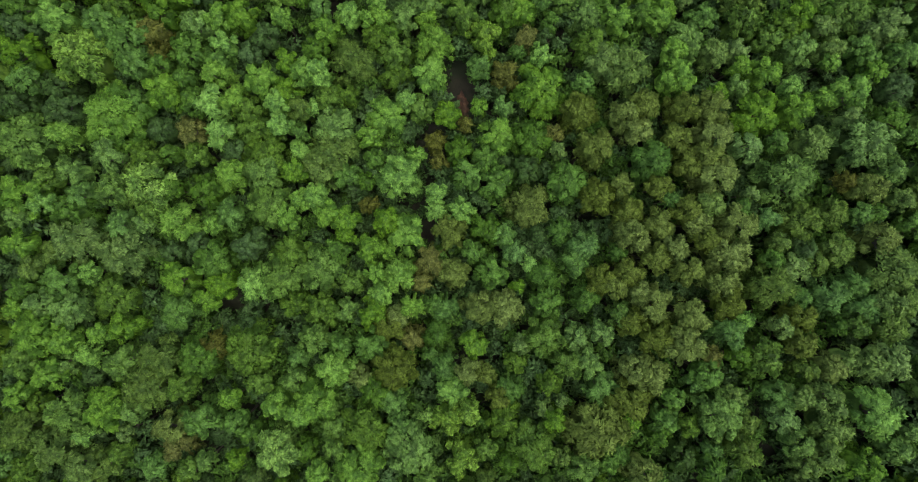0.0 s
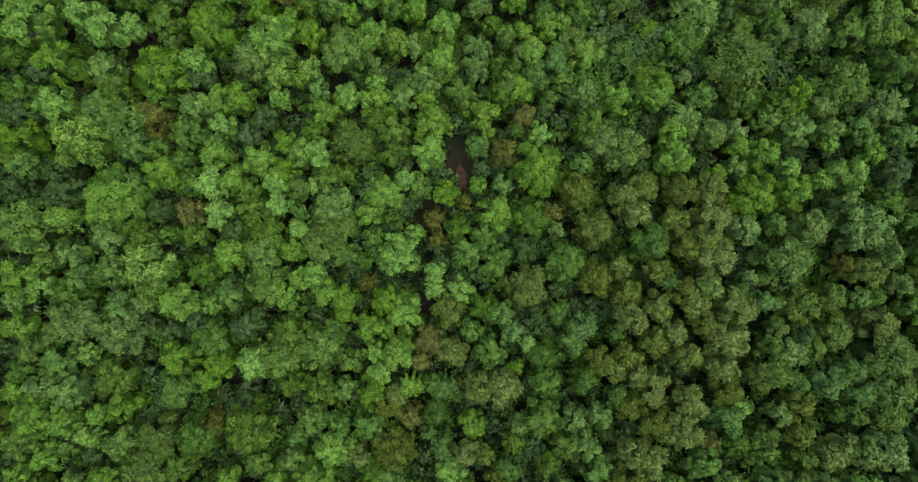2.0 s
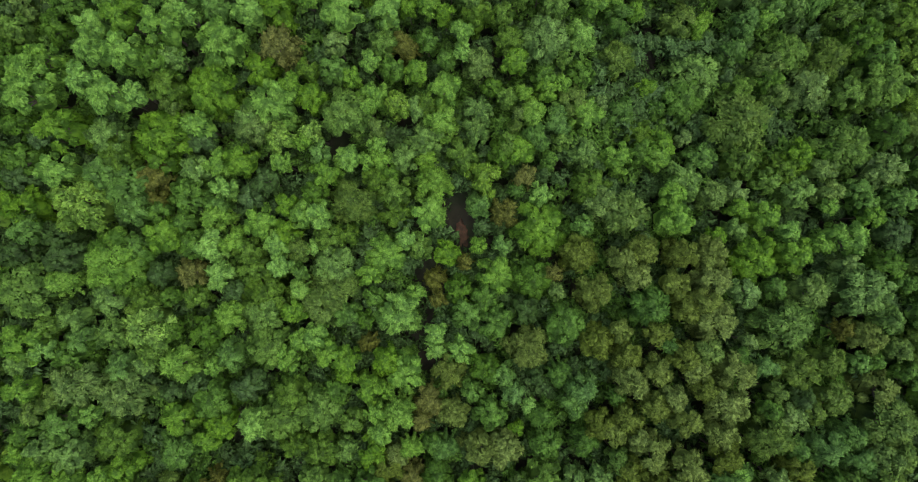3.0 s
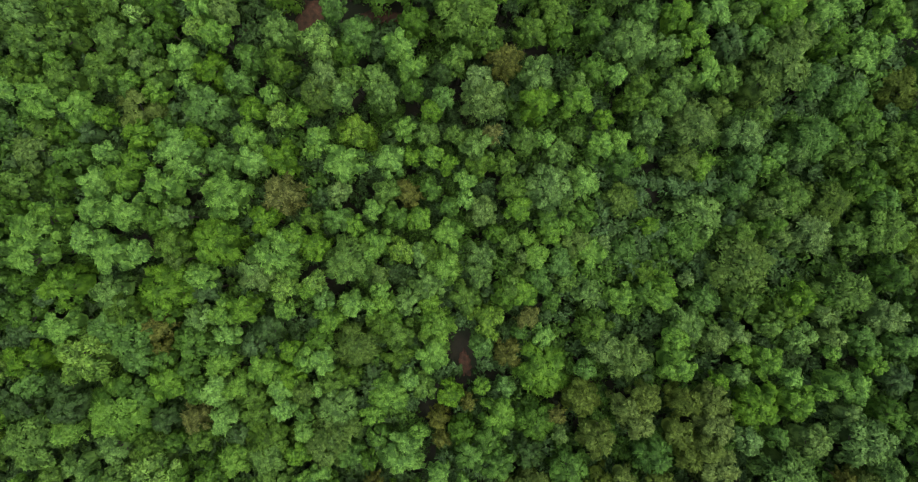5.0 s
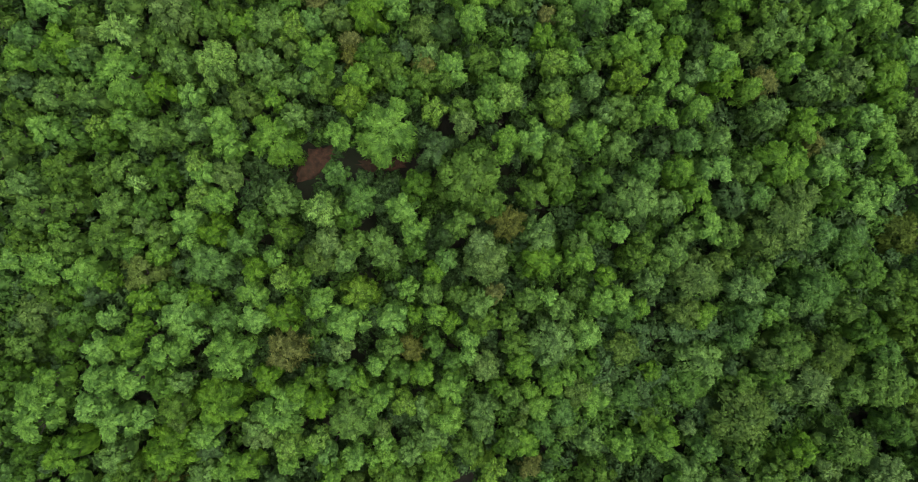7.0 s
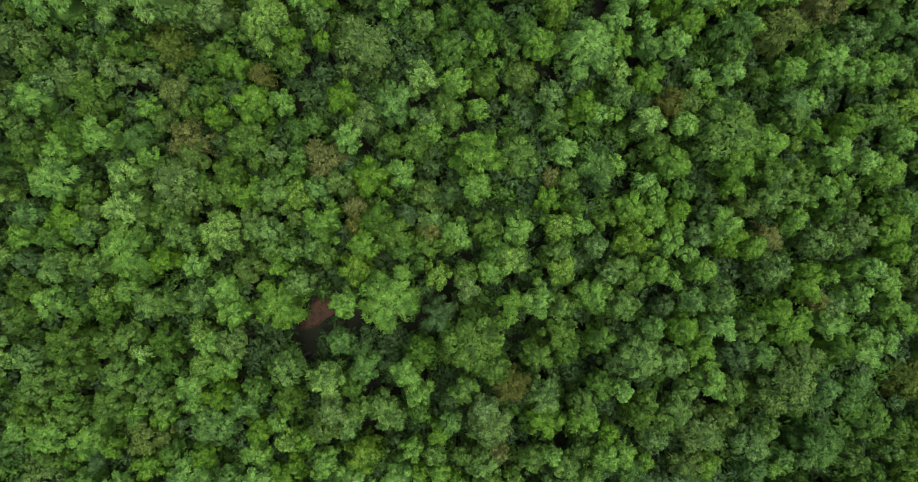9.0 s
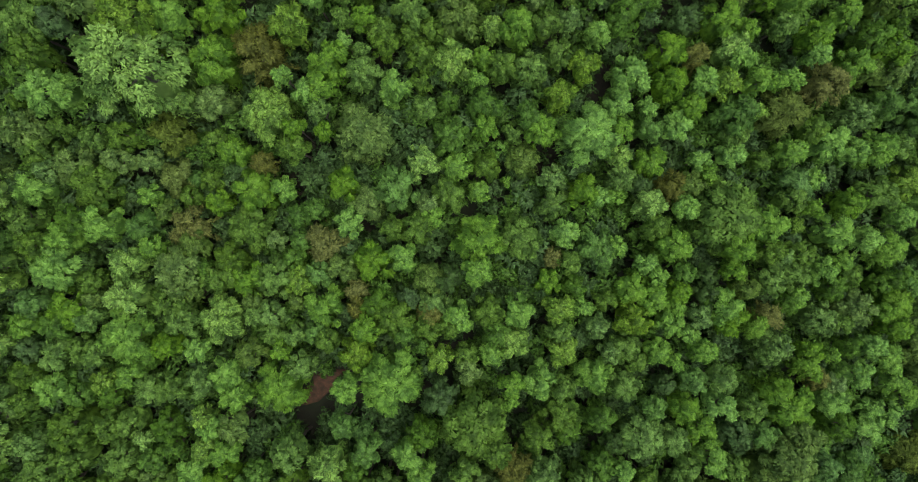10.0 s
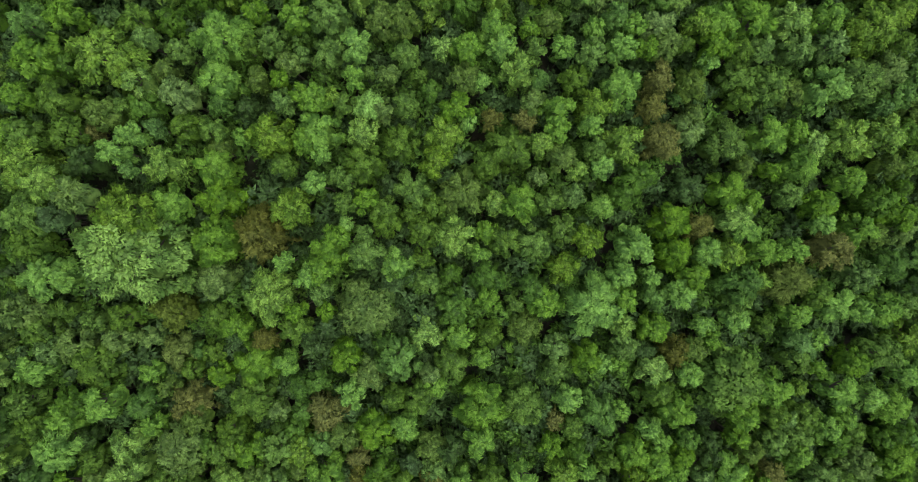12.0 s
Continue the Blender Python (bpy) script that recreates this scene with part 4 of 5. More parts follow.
sage(-0.6, 75.0, 1.78, 12.3)
sage(0.5, 66.4, 4.76, 15.9)
sage(-0.6, 60.5, 2.21, 15.3)
sage(3.2, 63.0, 2.47, 15.7)
sage(-13.6, 58.2, 1.93, 15.0)
sage(-11.1, 58.2, 2.22, 14.3)
sage(2.1, 80.5, 2.46, 13.0)
sage(17.3, 81.6, 1.83, 10.5)
sage(11.7, 70.2, 2.28, 12.1)
sage(11.7, 67.0, 2.74, 12.9)
sage(8.6, 64.4, 2.34, 14.2)
sage(19.9, 75.5, 2.57, 11.8)
sage(49.4, 78.3, 1.91, 11.3)
sage(32.7, 71.3, 2.30, 13.3)
sage(20.0, 70.5, 2.40, 12.0)
sage(21.4, 74.0, 1.83, 11.9)
sage(38.4, 74.5, 1.40, 12.2)
sage(36.7, 67.5, 2.31, 13.5)
sage(22.2, 63.7, 3.51, 13.3)
sage(26.8, 63.0, 2.34, 12.2)
sage(28.8, 59.3, 1.88, 12.1)
sage(34.9, 59.3, 2.35, 12.7)
sage(23.2, 58.1, 1.85, 13.0)
sage(-52.2, 51.7, 2.24, 8.8)
sage(-55.4, 45.2, 2.50, 9.2)
sage(-35.0, 41.1, 1.74, 15.4)
sage(-36.0, 37.8, 2.64, 15.3)
sage(-15.1, 56.2, 2.20, 15.0)
sage(-10.0, 56.8, 2.51, 14.1)
sage(-4.3, 51.7, 1.82, 13.4)
sage(-0.9, 51.5, 1.46, 13.5)
sage(2.0, 50.3, 2.75, 14.1)
sage(2.4, 47.9, 2.30, 13.9)
sage(8.0, 50.9, 2.02, 14.0)
sage(12.6, 49.6, 2.13, 13.5)
sage(13.7, 43.1, 1.52, 11.5)
sage(-9.6, 44.5, 2.33, 12.3)
sage(-14.9, 35.3, 3.62, 13.8)
sage(-4.4, 37.0, 1.89, 11.6)
sage(6.4, 37.8, 1.70, 12.0)
sage(5.8, 47.9, 1.85, 13.4)
sage(6.6, 44.9, 2.32, 13.4)
sage(-19.3, 40.8, 1.85, 12.4)
sage(22.3, 56.2, 2.31, 13.6)
sage(25.5, 55.4, 1.86, 13.2)
sage(27.4, 56.9, 2.33, 13.1)
sage(39.3, 54.3, 1.87, 13.5)
sage(59.5, 52.4, 2.48, 9.7)
sage(61.1, 52.1, 2.76, 10.6)
sage(60.4, 48.4, 2.72, 11.5)
sage(58.0, 50.0, 1.57, 10.2)
sage(44.7, 49.7, 1.52, 12.2)
sage(44.3, 43.8, 3.46, 12.1)
sage(56.0, 39.4, 3.87, 14.1)
sage(52.0, 38.5, 2.38, 12.5)
sage(32.6, 41.3, 4.15, 9.5)
sage(37.8, 39.1, 2.41, 11.1)
sage(-37.1, 134.1, 2.18, 11.8)
sage(-36.0, 132.0, 1.71, 12.0)
sage(-24.4, 131.1, 1.55, 12.2)
sage(-32.8, 131.1, 1.74, 10.8)
sage(-19.1, 130.6, 1.19, 10.6)
sage(-45.3, 125.2, 2.60, 13.5)
sage(-38.5, 124.6, 1.25, 11.9)
sage(-43.3, 121.5, 2.35, 14.7)
sage(-48.2, 121.2, 2.27, 14.4)
sage(-31.9, 122.4, 1.95, 12.6)
sage(-29.0, 122.3, 1.97, 12.0)
sage(-21.3, 118.3, 1.74, 12.9)
sage(-21.1, 125.3, 1.57, 12.4)
sage(-46.8, 113.0, 2.53, 16.5)
sage(-16.1, 134.6, 2.62, 13.0)
sage(-16.1, 130.9, 2.37, 11.7)
sage(-7.8, 130.6, 1.98, 11.5)
sage(6.8, 131.5, 1.60, 11.4)
sage(13.2, 131.2, 1.99, 12.6)
sage(-6.3, 128.6, 1.29, 10.4)
sage(-11.8, 128.8, 0.96, 10.4)
sage(-7.8, 125.3, 1.83, 11.9)
sage(-14.5, 125.1, 1.50, 12.3)
sage(11.4, 128.3, 2.01, 12.2)
sage(-8.6, 121.3, 2.52, 11.4)
sage(4.1, 120.8, 3.05, 11.6)
sage(1.4, 119.0, 2.08, 10.5)
sage(-12.6, 118.6, 2.53, 13.6)
sage(-14.8, 117.0, 1.58, 13.4)
sage(-14.6, 114.2, 1.59, 13.3)
sage(-7.2, 116.0, 2.72, 11.3)
sage(14.1, 120.7, 1.82, 11.8)
sage(-10.3, 113.3, 2.04, 11.8)
sage(-4.7, 114.1, 1.84, 10.0)
sage(-7.4, 113.3, 1.50, 10.4)
sage(24.3, 132.6, 1.31, 11.2)
sage(33.8, 132.8, 2.10, 11.1)
sage(31.0, 132.2, 1.82, 11.5)
sage(52.5, 133.9, 1.73, 12.1)
sage(31.3, 129.3, 2.70, 11.0)
sage(32.1, 127.0, 1.88, 10.2)
sage(35.0, 128.5, 3.03, 12.2)
sage(38.3, 115.6, 1.90, 12.7)
sage(-48.4, 112.2, 2.27, 15.3)
sage(-47.8, 110.0, 2.51, 15.1)
sage(-52.1, 105.2, 1.22, 9.6)
sage(-46.7, 102.2, 1.55, 10.5)
sage(-32.7, 105.3, 1.47, 10.9)
sage(-30.3, 101.1, 1.87, 9.1)
sage(-43.4, 101.0, 1.63, 10.8)
sage(-40.2, 101.3, 2.04, 11.3)
sage(-50.3, 99.9, 2.81, 9.7)
sage(-43.7, 95.7, 3.30, 11.2)
sage(-31.5, 96.6, 1.73, 8.1)
sage(-33.7, 94.6, 1.71, 8.8)
sage(-26.6, 91.0, 3.45, 10.2)
sage(-50.1, 88.9, 2.43, 12.4)
sage(-20.6, 100.0, 2.04, 13.4)
sage(-12.6, 108.6, 2.44, 12.9)
sage(-12.6, 110.6, 1.62, 12.5)
sage(-10.0, 112.0, 2.04, 12.2)
sage(-6.0, 111.3, 2.52, 10.6)
sage(-6.1, 107.9, 1.52, 10.4)
sage(3.8, 110.0, 2.36, 11.2)
sage(7.0, 109.6, 2.53, 11.9)
sage(-5.5, 105.1, 1.86, 10.7)
sage(1.9, 98.5, 2.21, 9.1)
sage(5.1, 102.5, 1.57, 9.3)
sage(-2.7, 95.0, 2.45, 10.1)
sage(6.3, 89.6, 3.31, 10.7)
sage(-6.5, 90.9, 2.52, 11.4)
sage(-9.7, 90.8, 1.92, 10.5)
sage(12.6, 86.6, 1.80, 10.6)
sage(-17.4, 104.2, 1.45, 13.6)
sage(32.9, 102.8, 2.22, 11.9)
sage(36.7, 99.4, 1.62, 11.6)
sage(43.2, 103.4, 2.24, 12.5)
sage(56.5, 101.6, 2.06, 11.7)
sage(32.2, 92.5, 4.78, 14.7)
sage(41.6, 94.7, 2.29, 11.6)
sage(53.6, 95.3, 3.07, 12.7)
sage(23.3, 91.1, 2.23, 12.0)
sage(38.4, 87.9, 1.99, 13.2)
sage(42.8, 87.6, 2.30, 12.6)
sage(-44.3, 84.6, 1.82, 11.8)
sage(-44.5, 80.6, 1.67, 11.6)
sage(-36.0, 82.0, 3.04, 12.3)
sage(-31.0, 84.8, 2.13, 11.2)
sage(-28.8, 85.2, 1.89, 10.6)
sage(-23.8, 84.9, 3.05, 10.7)
sage(-29.1, 87.2, 2.40, 10.7)
sage(11.4, 77.5, 2.36, 11.7)
sage(-2.6, 78.6, 1.78, 11.6)
sage(38.8, 84.1, 2.29, 12.8)
sage(42.1, 85.1, 2.59, 12.4)
sage(50.2, 85.0, 2.07, 11.8)
sage(40.1, 87.2, 2.03, 11.9)
sage(-43.3, 31.8, 2.44, 15.0)
sage(-42.5, 29.6, 2.57, 14.2)
sage(-26.8, 34.6, 2.19, 13.1)
sage(-5.5, 36.3, 1.89, 11.5)
sage(-4.4, 32.4, 2.95, 11.6)
sage(6.9, 31.8, 2.12, 10.5)
sage(14.1, 32.3, 1.75, 9.2)
sage(25.1, 33.5, 2.37, 8.3)

# low dark trees, the shade of their neighbours put into the leaf colour
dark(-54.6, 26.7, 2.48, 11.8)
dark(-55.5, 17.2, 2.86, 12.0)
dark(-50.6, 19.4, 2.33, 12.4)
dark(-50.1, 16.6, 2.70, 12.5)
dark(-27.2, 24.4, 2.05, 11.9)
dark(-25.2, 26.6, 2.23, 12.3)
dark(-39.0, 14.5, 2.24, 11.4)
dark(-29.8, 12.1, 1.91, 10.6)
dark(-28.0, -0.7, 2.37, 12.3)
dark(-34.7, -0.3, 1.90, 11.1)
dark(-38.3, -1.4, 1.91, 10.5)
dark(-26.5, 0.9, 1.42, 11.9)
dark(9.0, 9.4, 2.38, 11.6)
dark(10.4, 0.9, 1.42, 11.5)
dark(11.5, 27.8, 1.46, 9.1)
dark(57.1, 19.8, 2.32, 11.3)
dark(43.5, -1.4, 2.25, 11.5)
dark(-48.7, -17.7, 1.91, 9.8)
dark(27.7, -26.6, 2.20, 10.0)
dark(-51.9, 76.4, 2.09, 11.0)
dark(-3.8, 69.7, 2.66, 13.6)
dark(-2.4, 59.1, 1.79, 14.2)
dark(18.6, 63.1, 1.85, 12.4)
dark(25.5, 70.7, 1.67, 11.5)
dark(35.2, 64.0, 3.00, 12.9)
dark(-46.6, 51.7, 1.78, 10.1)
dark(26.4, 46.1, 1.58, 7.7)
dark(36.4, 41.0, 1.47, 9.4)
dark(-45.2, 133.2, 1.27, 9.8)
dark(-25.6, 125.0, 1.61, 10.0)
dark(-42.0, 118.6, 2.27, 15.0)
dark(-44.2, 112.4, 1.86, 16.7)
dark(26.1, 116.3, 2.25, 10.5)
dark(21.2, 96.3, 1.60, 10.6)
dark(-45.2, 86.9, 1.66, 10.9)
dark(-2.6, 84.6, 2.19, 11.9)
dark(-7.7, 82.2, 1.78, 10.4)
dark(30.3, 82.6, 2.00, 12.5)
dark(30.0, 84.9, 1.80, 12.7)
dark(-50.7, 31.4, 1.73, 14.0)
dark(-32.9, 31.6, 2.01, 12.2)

# the olive-brown grove
olive(9.3, 4.7, 3.21, 12.6)
olive(18.4, 5.7, 2.77, 13.9)
olive(-1.1, 1.3, 2.48, 12.1)
olive(-0.7, -4.5, 2.57, 11.9)
olive(-8.1, -10.0, 1.91, 11.4)
olive(2.8, -8.7, 2.83, 12.1)
olive(6.3, -9.1, 2.93, 11.5)
olive(18.4, -5.1, 2.39, 12.7)
olive(15.8, 16.9, 3.01, 13.0)
olive(17.7, 12.1, 2.78, 14.1)
olive(29.0, 17.2, 2.39, 13.9)
olive(24.0, 17.3, 2.39, 14.5)
olive(32.8, 17.1, 2.59, 13.2)
olive(21.3, 16.2, 2.30, 14.2)
olive(32.9, 13.6, 2.77, 13.2)
olive(28.0, 13.2, 2.29, 13.9)
olive(23.1, 14.1, 2.29, 14.6)
olive(31.9, 11.2, 2.30, 13.1)
olive(21.7, 3.8, 2.39, 13.5)
olive(25.7, 6.8, 2.01, 13.8)
olive(21.0, 7.2, 1.84, 13.6)
olive(29.7, 9.8, 2.29, 13.5)
olive(32.8, 8.3, 3.11, 13.5)
olive(28.8, 3.9, 2.27, 13.9)
olive(30.1, 2.2, 2.16, 14.0)
olive(22.0, 1.0, 2.56, 13.8)
olive(25.5, 1.9, 2.17, 14.2)
olive(35.0, 2.1, 2.69, 14.0)
olive(33.5, -1.5, 3.18, 15.0)
olive(52.7, 0.1, 2.84, 11.6)
olive(51.3, 6.6, 2.50, 12.7)
olive(24.9, -2.1, 2.33, 14.5)
olive(27.2, -1.0, 1.97, 14.5)
olive(21.8, -3.9, 2.36, 13.7)
olive(20.1, -5.8, 2.01, 12.9)
olive(28.4, -3.8, 2.12, 15.1)
olive(32.4, -5.2, 2.44, 15.2)
olive(24.4, -7.9, 2.68, 14.3)
olive(28.8, -9.1, 2.62, 15.3)
olive(33.0, -7.8, 2.43, 15.1)
olive(41.8, -9.5, 2.19, 11.8)
olive(22.9, -6.5, 1.80, 13.8)
olive(31.0, -0.0, 1.78, 14.3)
olive(23.2, -0.3, 1.65, 12.9)
olive(-37.9, -24.8, 2.83, 12.4)
olive(-13.1, -18.1, 2.10, 11.5)
olive(-8.5, -16.8, 3.28, 13.4)
olive(-9.2, -11.5, 2.39, 11.6)
olive(1.2, -16.9, 2.05, 12.5)
olive(3.5, -17.3, 1.68, 11.8)
olive(5.0, -20.2, 1.85, 11.9)
olive(17.1, -23.8, 4.25, 13.9)
olive(24.9, -12.1, 2.57, 13.9)
olive(21.8, -10.2, 2.26, 13.0)
olive(27.9, -12.8, 2.79, 14.8)
olive(22.0, -16.1, 2.52, 12.5)
olive(24.4, -16.9, 2.75, 12.9)
olive(21.5, -20.3, 3.12, 12.6)
olive(41.3, -12.5, 2.15, 12.9)
olive(44.7, -15.1, 2.04, 12.0)
olive(22.3, -28.2, 2.60, 12.6)
olive(61.3, 59.7, 3.52, 9.0)
olive(-40.2, 54.4, 2.94, 11.4)
olive(-35.5, 101.6, 3.01, 10.2)
olive(-35.3, 96.8, 2.56, 9.0)
olive(38.5, 105.3, 3.32, 14.1)

# russet trees
russet(-39.1, 27.1, 2.27, 12.3)
russet(-38.8, 24.2, 1.38, 11.3)
russet(-35.5, 14.3, 2.45, 11.2)
russet(-12.2, 5.0, 1.46, 9.8)
russet(-3.8, -2.6, 2.40, 11.2)
russet(-5.0, -5.4, 1.73, 10.8)
russet(6.4, 22.6, 2.33, 9.9)
russet(9.1, 27.6, 1.93, 9.9)
russet(12.9, 14.5, 1.44, 10.7)
russet(0.9, 15.9, 1.27, 9.4)
russet(-3.1, 13.6, 1.76, 9.5)
russet(-2.7, 11.0, 1.36, 9.6)
russet(48.9, 7.5, 1.44, 11.9)
russet(-32.9, -14.0, 2.13, 10.3)
russet(-37.4, -27.1, 2.38, 11.5)
russet(-6.2, -13.2, 1.93, 10.2)
russet(31.0, -14.1, 1.31, 12.8)
russet(5.3, 60.7, 2.49, 15.4)
russet(39.5, 79.4, 2.25, 11.2)
russet(46.0, 71.1, 1.69, 12.6)
russet(-23.5, 44.1, 2.87, 11.7)
russet(3.9, 51.7, 1.37, 13.6)
russet(-7.0, 44.2, 2.06, 11.7)
russet(-41.5, 121.5, 1.24, 12.3)
russet(-24.4, 111.7, 2.74, 12.4)
russet(5.9, 123.9, 1.47, 11.2)
russet(2.0, 124.0, 1.31, 10.4)
russet(21.5, 128.8, 2.15, 11.1)
russet(21.0, 125.6, 1.92, 10.9)
russet(22.4, 121.8, 2.71, 11.0)
russet(27.5, 111.7, 1.90, 11.5)
russet(-24.3, 110.4, 3.06, 12.9)
russet(-33.7, 90.7, 2.88, 10.9)
russet(-24.5, 98.4, 1.67, 11.0)
russet(-18.0, 88.8, 2.97, 10.3)
russet(10.5, 87.0, 1.45, 9.2)
russet(44.8, 109.2, 2.83, 13.2)
russet(25.6, 96.1, 2.50, 11.3)
russet(-14.2, 83.0, 1.78, 9.8)
russet(-14.0, 81.0, 1.59, 10.9)
russet(-5.1, 80.0, 1.96, 11.1)

# yellowing trees
yellowing(-21.2, 17.6, 1.91, 11.0)
yellowing(-49.8, 0.1, 3.69, 12.5)
yellowing(-44.7, -1.4, 3.95, 11.8)
yellowing(-55.0, -3.3, 2.03, 11.0)
yellowing(-52.6, -1.4, 2.03, 11.1)
yellowing(-18.7, 9.5, 2.89, 11.2)
yellowing(-14.3, 24.1, 3.43, 11.6)
yellowing(19.2, 23.5, 2.64, 12.6)
yellowing(-17.1, 11.9, 3.87, 11.1)
yellowing(13.2, 12.1, 1.43, 11.2)
yellowing(22.1, 22.5, 3.17, 13.7)
yellowing(33.9, 24.7, 2.36, 11.7)
yellowing(37.2, 25.2, 1.90, 10.9)
yellowing(48.2, 28.4, 2.07, 11.8)
yellowing(49.0, 25.1, 2.05, 12.2)
yellowing(55.9, 27.9, 2.51, 12.9)
yellowing(44.9, 12.2, 2.71, 13.7)
yellowing(50.0, 15.6, 1.82, 12.8)
yellowing(37.0, 6.0, 1.27, 12.6)
yellowing(32.0, 4.5, 2.27, 13.6)
yellowing(42.9, 2.2, 2.88, 12.6)
yellowing(47.0, 3.4, 2.43, 12.0)
yellowing(40.0, -0.3, 1.61, 12.7)
yellowing(55.2, 5.2, 1.77, 12.2)
yellowing(47.4, -1.3, 2.51, 11.3)
yellowing(53.4, -4.0, 3.50, 11.8)
yellowing(38.6, -5.6, 3.25, 13.9)
yellowing(41.7, -3.5, 2.23, 12.0)
yellowing(51.9, -7.6, 2.42, 11.5)
yellowing(53.9, -7.6, 2.15, 11.5)
yellowing(44.7, -2.8, 1.79, 11.2)
yellowing(-39.7, -15.6, 3.21, 12.3)
yellowing(-41.0, -18.9, 3.74, 13.5)
yellowing(-56.3, -24.5, 3.21, 12.6)
yellowing(-52.5, -26.7, 3.21, 13.4)
yellowing(-44.1, -25.4, 1.23, 11.0)
yellowing(-49.2, -29.3, 2.59, 12.8)
yellowing(-46.8, -29.7, 2.45, 11.5)
yellowing(8.1, -13.6, 1.68, 11.3)
yellowing(10.9, -21.6, 1.47, 10.8)
yellowing(13.1, -20.5, 1.01, 11.1)
yellowing(12.9, -27.1, 1.62, 11.5)
yellowing(39.2, -10.5, 1.74, 12.9)
yellowing(41.7, -15.4, 1.63, 11.6)
yellowing(46.8, -14.4, 2.21, 11.8)
yellowing(48.4, -14.6, 2.19, 12.0)
yellowing(51.3, -14.2, 2.67, 12.4)
yellowing(51.6, -10.3, 2.21, 11.9)
yellowing(43.6, -19.1, 2.62, 11.8)
yellowing(43.6, -21.8, 2.57, 12.3)
yellowing(40.5, -18.7, 2.04, 11.9)
yellowing(42.4, -24.7, 2.13, 12.2)
yellowing(34.7, -21.9, 1.72, 11.4)
yellowing(33.6, -24.9, 2.19, 12.7)
yellowing(40.5, -26.1, 1.81, 11.9)
yellowing(33.5, -18.9, 1.73, 12.1)
yellowing(-27.1, 75.5, 2.29, 10.6)
yellowing(-29.1, 66.4, 2.18, 12.7)
yellowing(-39.5, 60.3, 1.58, 11.2)
yellowing(-0.2, 73.2, 1.95, 13.0)
yellowing(-16.8, 58.1, 2.18, 15.6)
yellowing(2.0, 58.0, 2.22, 15.6)
yellowing(51.4, 80.3, 2.75, 12.4)
yellowing(48.0, 70.4, 1.88, 12.9)
yellowing(41.3, 60.6, 3.84, 16.2)
yellowing(43.1, 63.9, 2.74, 15.7)
yellowing(39.4, 58.4, 3.14, 15.1)
yellowing(-53.9, 49.3, 3.06, 8.7)
yellowing(-17.7, 56.2, 2.63, 15.3)
yellowing(2.6, 56.1, 3.21, 15.9)
yellowing(-15.9, 44.2, 1.85, 12.3)
yellowing(2.5, 41.8, 2.43, 12.9)
yellowing(8.1, 35.9, 1.16, 10.2)
yellowing(31.0, 53.5, 3.41, 12.6)
yellowing(33.9, 55.5, 2.07, 12.4)
yellowing(30.0, 48.6, 2.54, 9.6)
yellowing(49.1, 43.1, 3.34, 12.8)
yellowing(46.8, 39.3, 3.55, 12.2)
yellowing(41.3, 42.2, 2.50, 11.4)
yellowing(21.4, 43.4, 2.73, 9.7)
yellowing(37.2, 34.6, 4.60, 12.5)
yellowing(42.4, 38.3, 1.92, 11.2)
yellowing(-34.3, 129.0, 1.65, 11.1)
yellowing(-24.0, 128.0, 1.58, 11.2)
yellowing(-20.7, 129.7, 1.74, 11.1)
yellowing(-32.5, 126.0, 2.27, 12.3)
yellowing(-40.6, 124.0, 2.54, 13.6)
yellowing(-28.5, 120.5, 1.60, 11.0)
yellowing(-41.4, 114.7, 2.20, 17.8)
yellowing(-10.4, 134.5, 2.34, 12.2)
yellowing(-8.1, 134.5, 2.28, 11.8)
yellowing(8.4, 134.6, 1.83, 11.6)
yellowing(-1.2, 128.3, 2.08, 11.5)
yellowing(-9.4, 128.4, 1.50, 11.8)
yellowing(-10.4, 124.7, 1.60, 11.6)
yellowing(6.5, 125.8, 1.61, 11.9)
yellowing(10.1, 119.7, 2.14, 11.8)
yellowing(-1.3, 115.9, 3.19, 10.5)
yellowing(7.5, 117.4, 1.33, 10.7)
yellowing(21.0, 134.7, 2.34, 12.0)
yellowing(21.8, 132.4, 2.11, 11.9)
yellowing(25.6, 128.2, 2.49, 11.6)
yellowing(26.2, 124.9, 1.61, 10.5)
yellowing(25.3, 123.1, 2.21, 10.5)
yellowing(37.6, 127.8, 2.13, 11.4)
yellowing(50.9, 131.0, 2.44, 12.0)
yellowing(52.0, 119.5, 1.96, 12.1)
yellowing(32.7, 118.9, 1.64, 11.0)
yellowing(-51.5, 101.9, 3.13, 9.7)
yellowing(-29.8, 105.6, 2.55, 11.2)
yellowing(-45.6, 97.9, 2.80, 10.5)
yellowing(-41.1, 98.7, 2.15, 10.3)
yellowing(-37.9, 98.7, 1.68, 9.3)
yellowing(-36.0, 92.8, 1.52, 9.9)
yellowing(-23.6, 89.5, 1.56, 9.5)
yellowing(-32.9, 88.7, 2.11, 11.2)
yellowing(-12.9, 102.3, 3.85, 12.4)
yellowing(-12.7, 93.8, 2.42, 10.6)
yellowing(-5.2, 93.7, 1.74, 10.6)
yellowing(6.6, 99.2, 2.47, 9.8)
yellowing(50.7, 110.7, 1.80, 12.3)
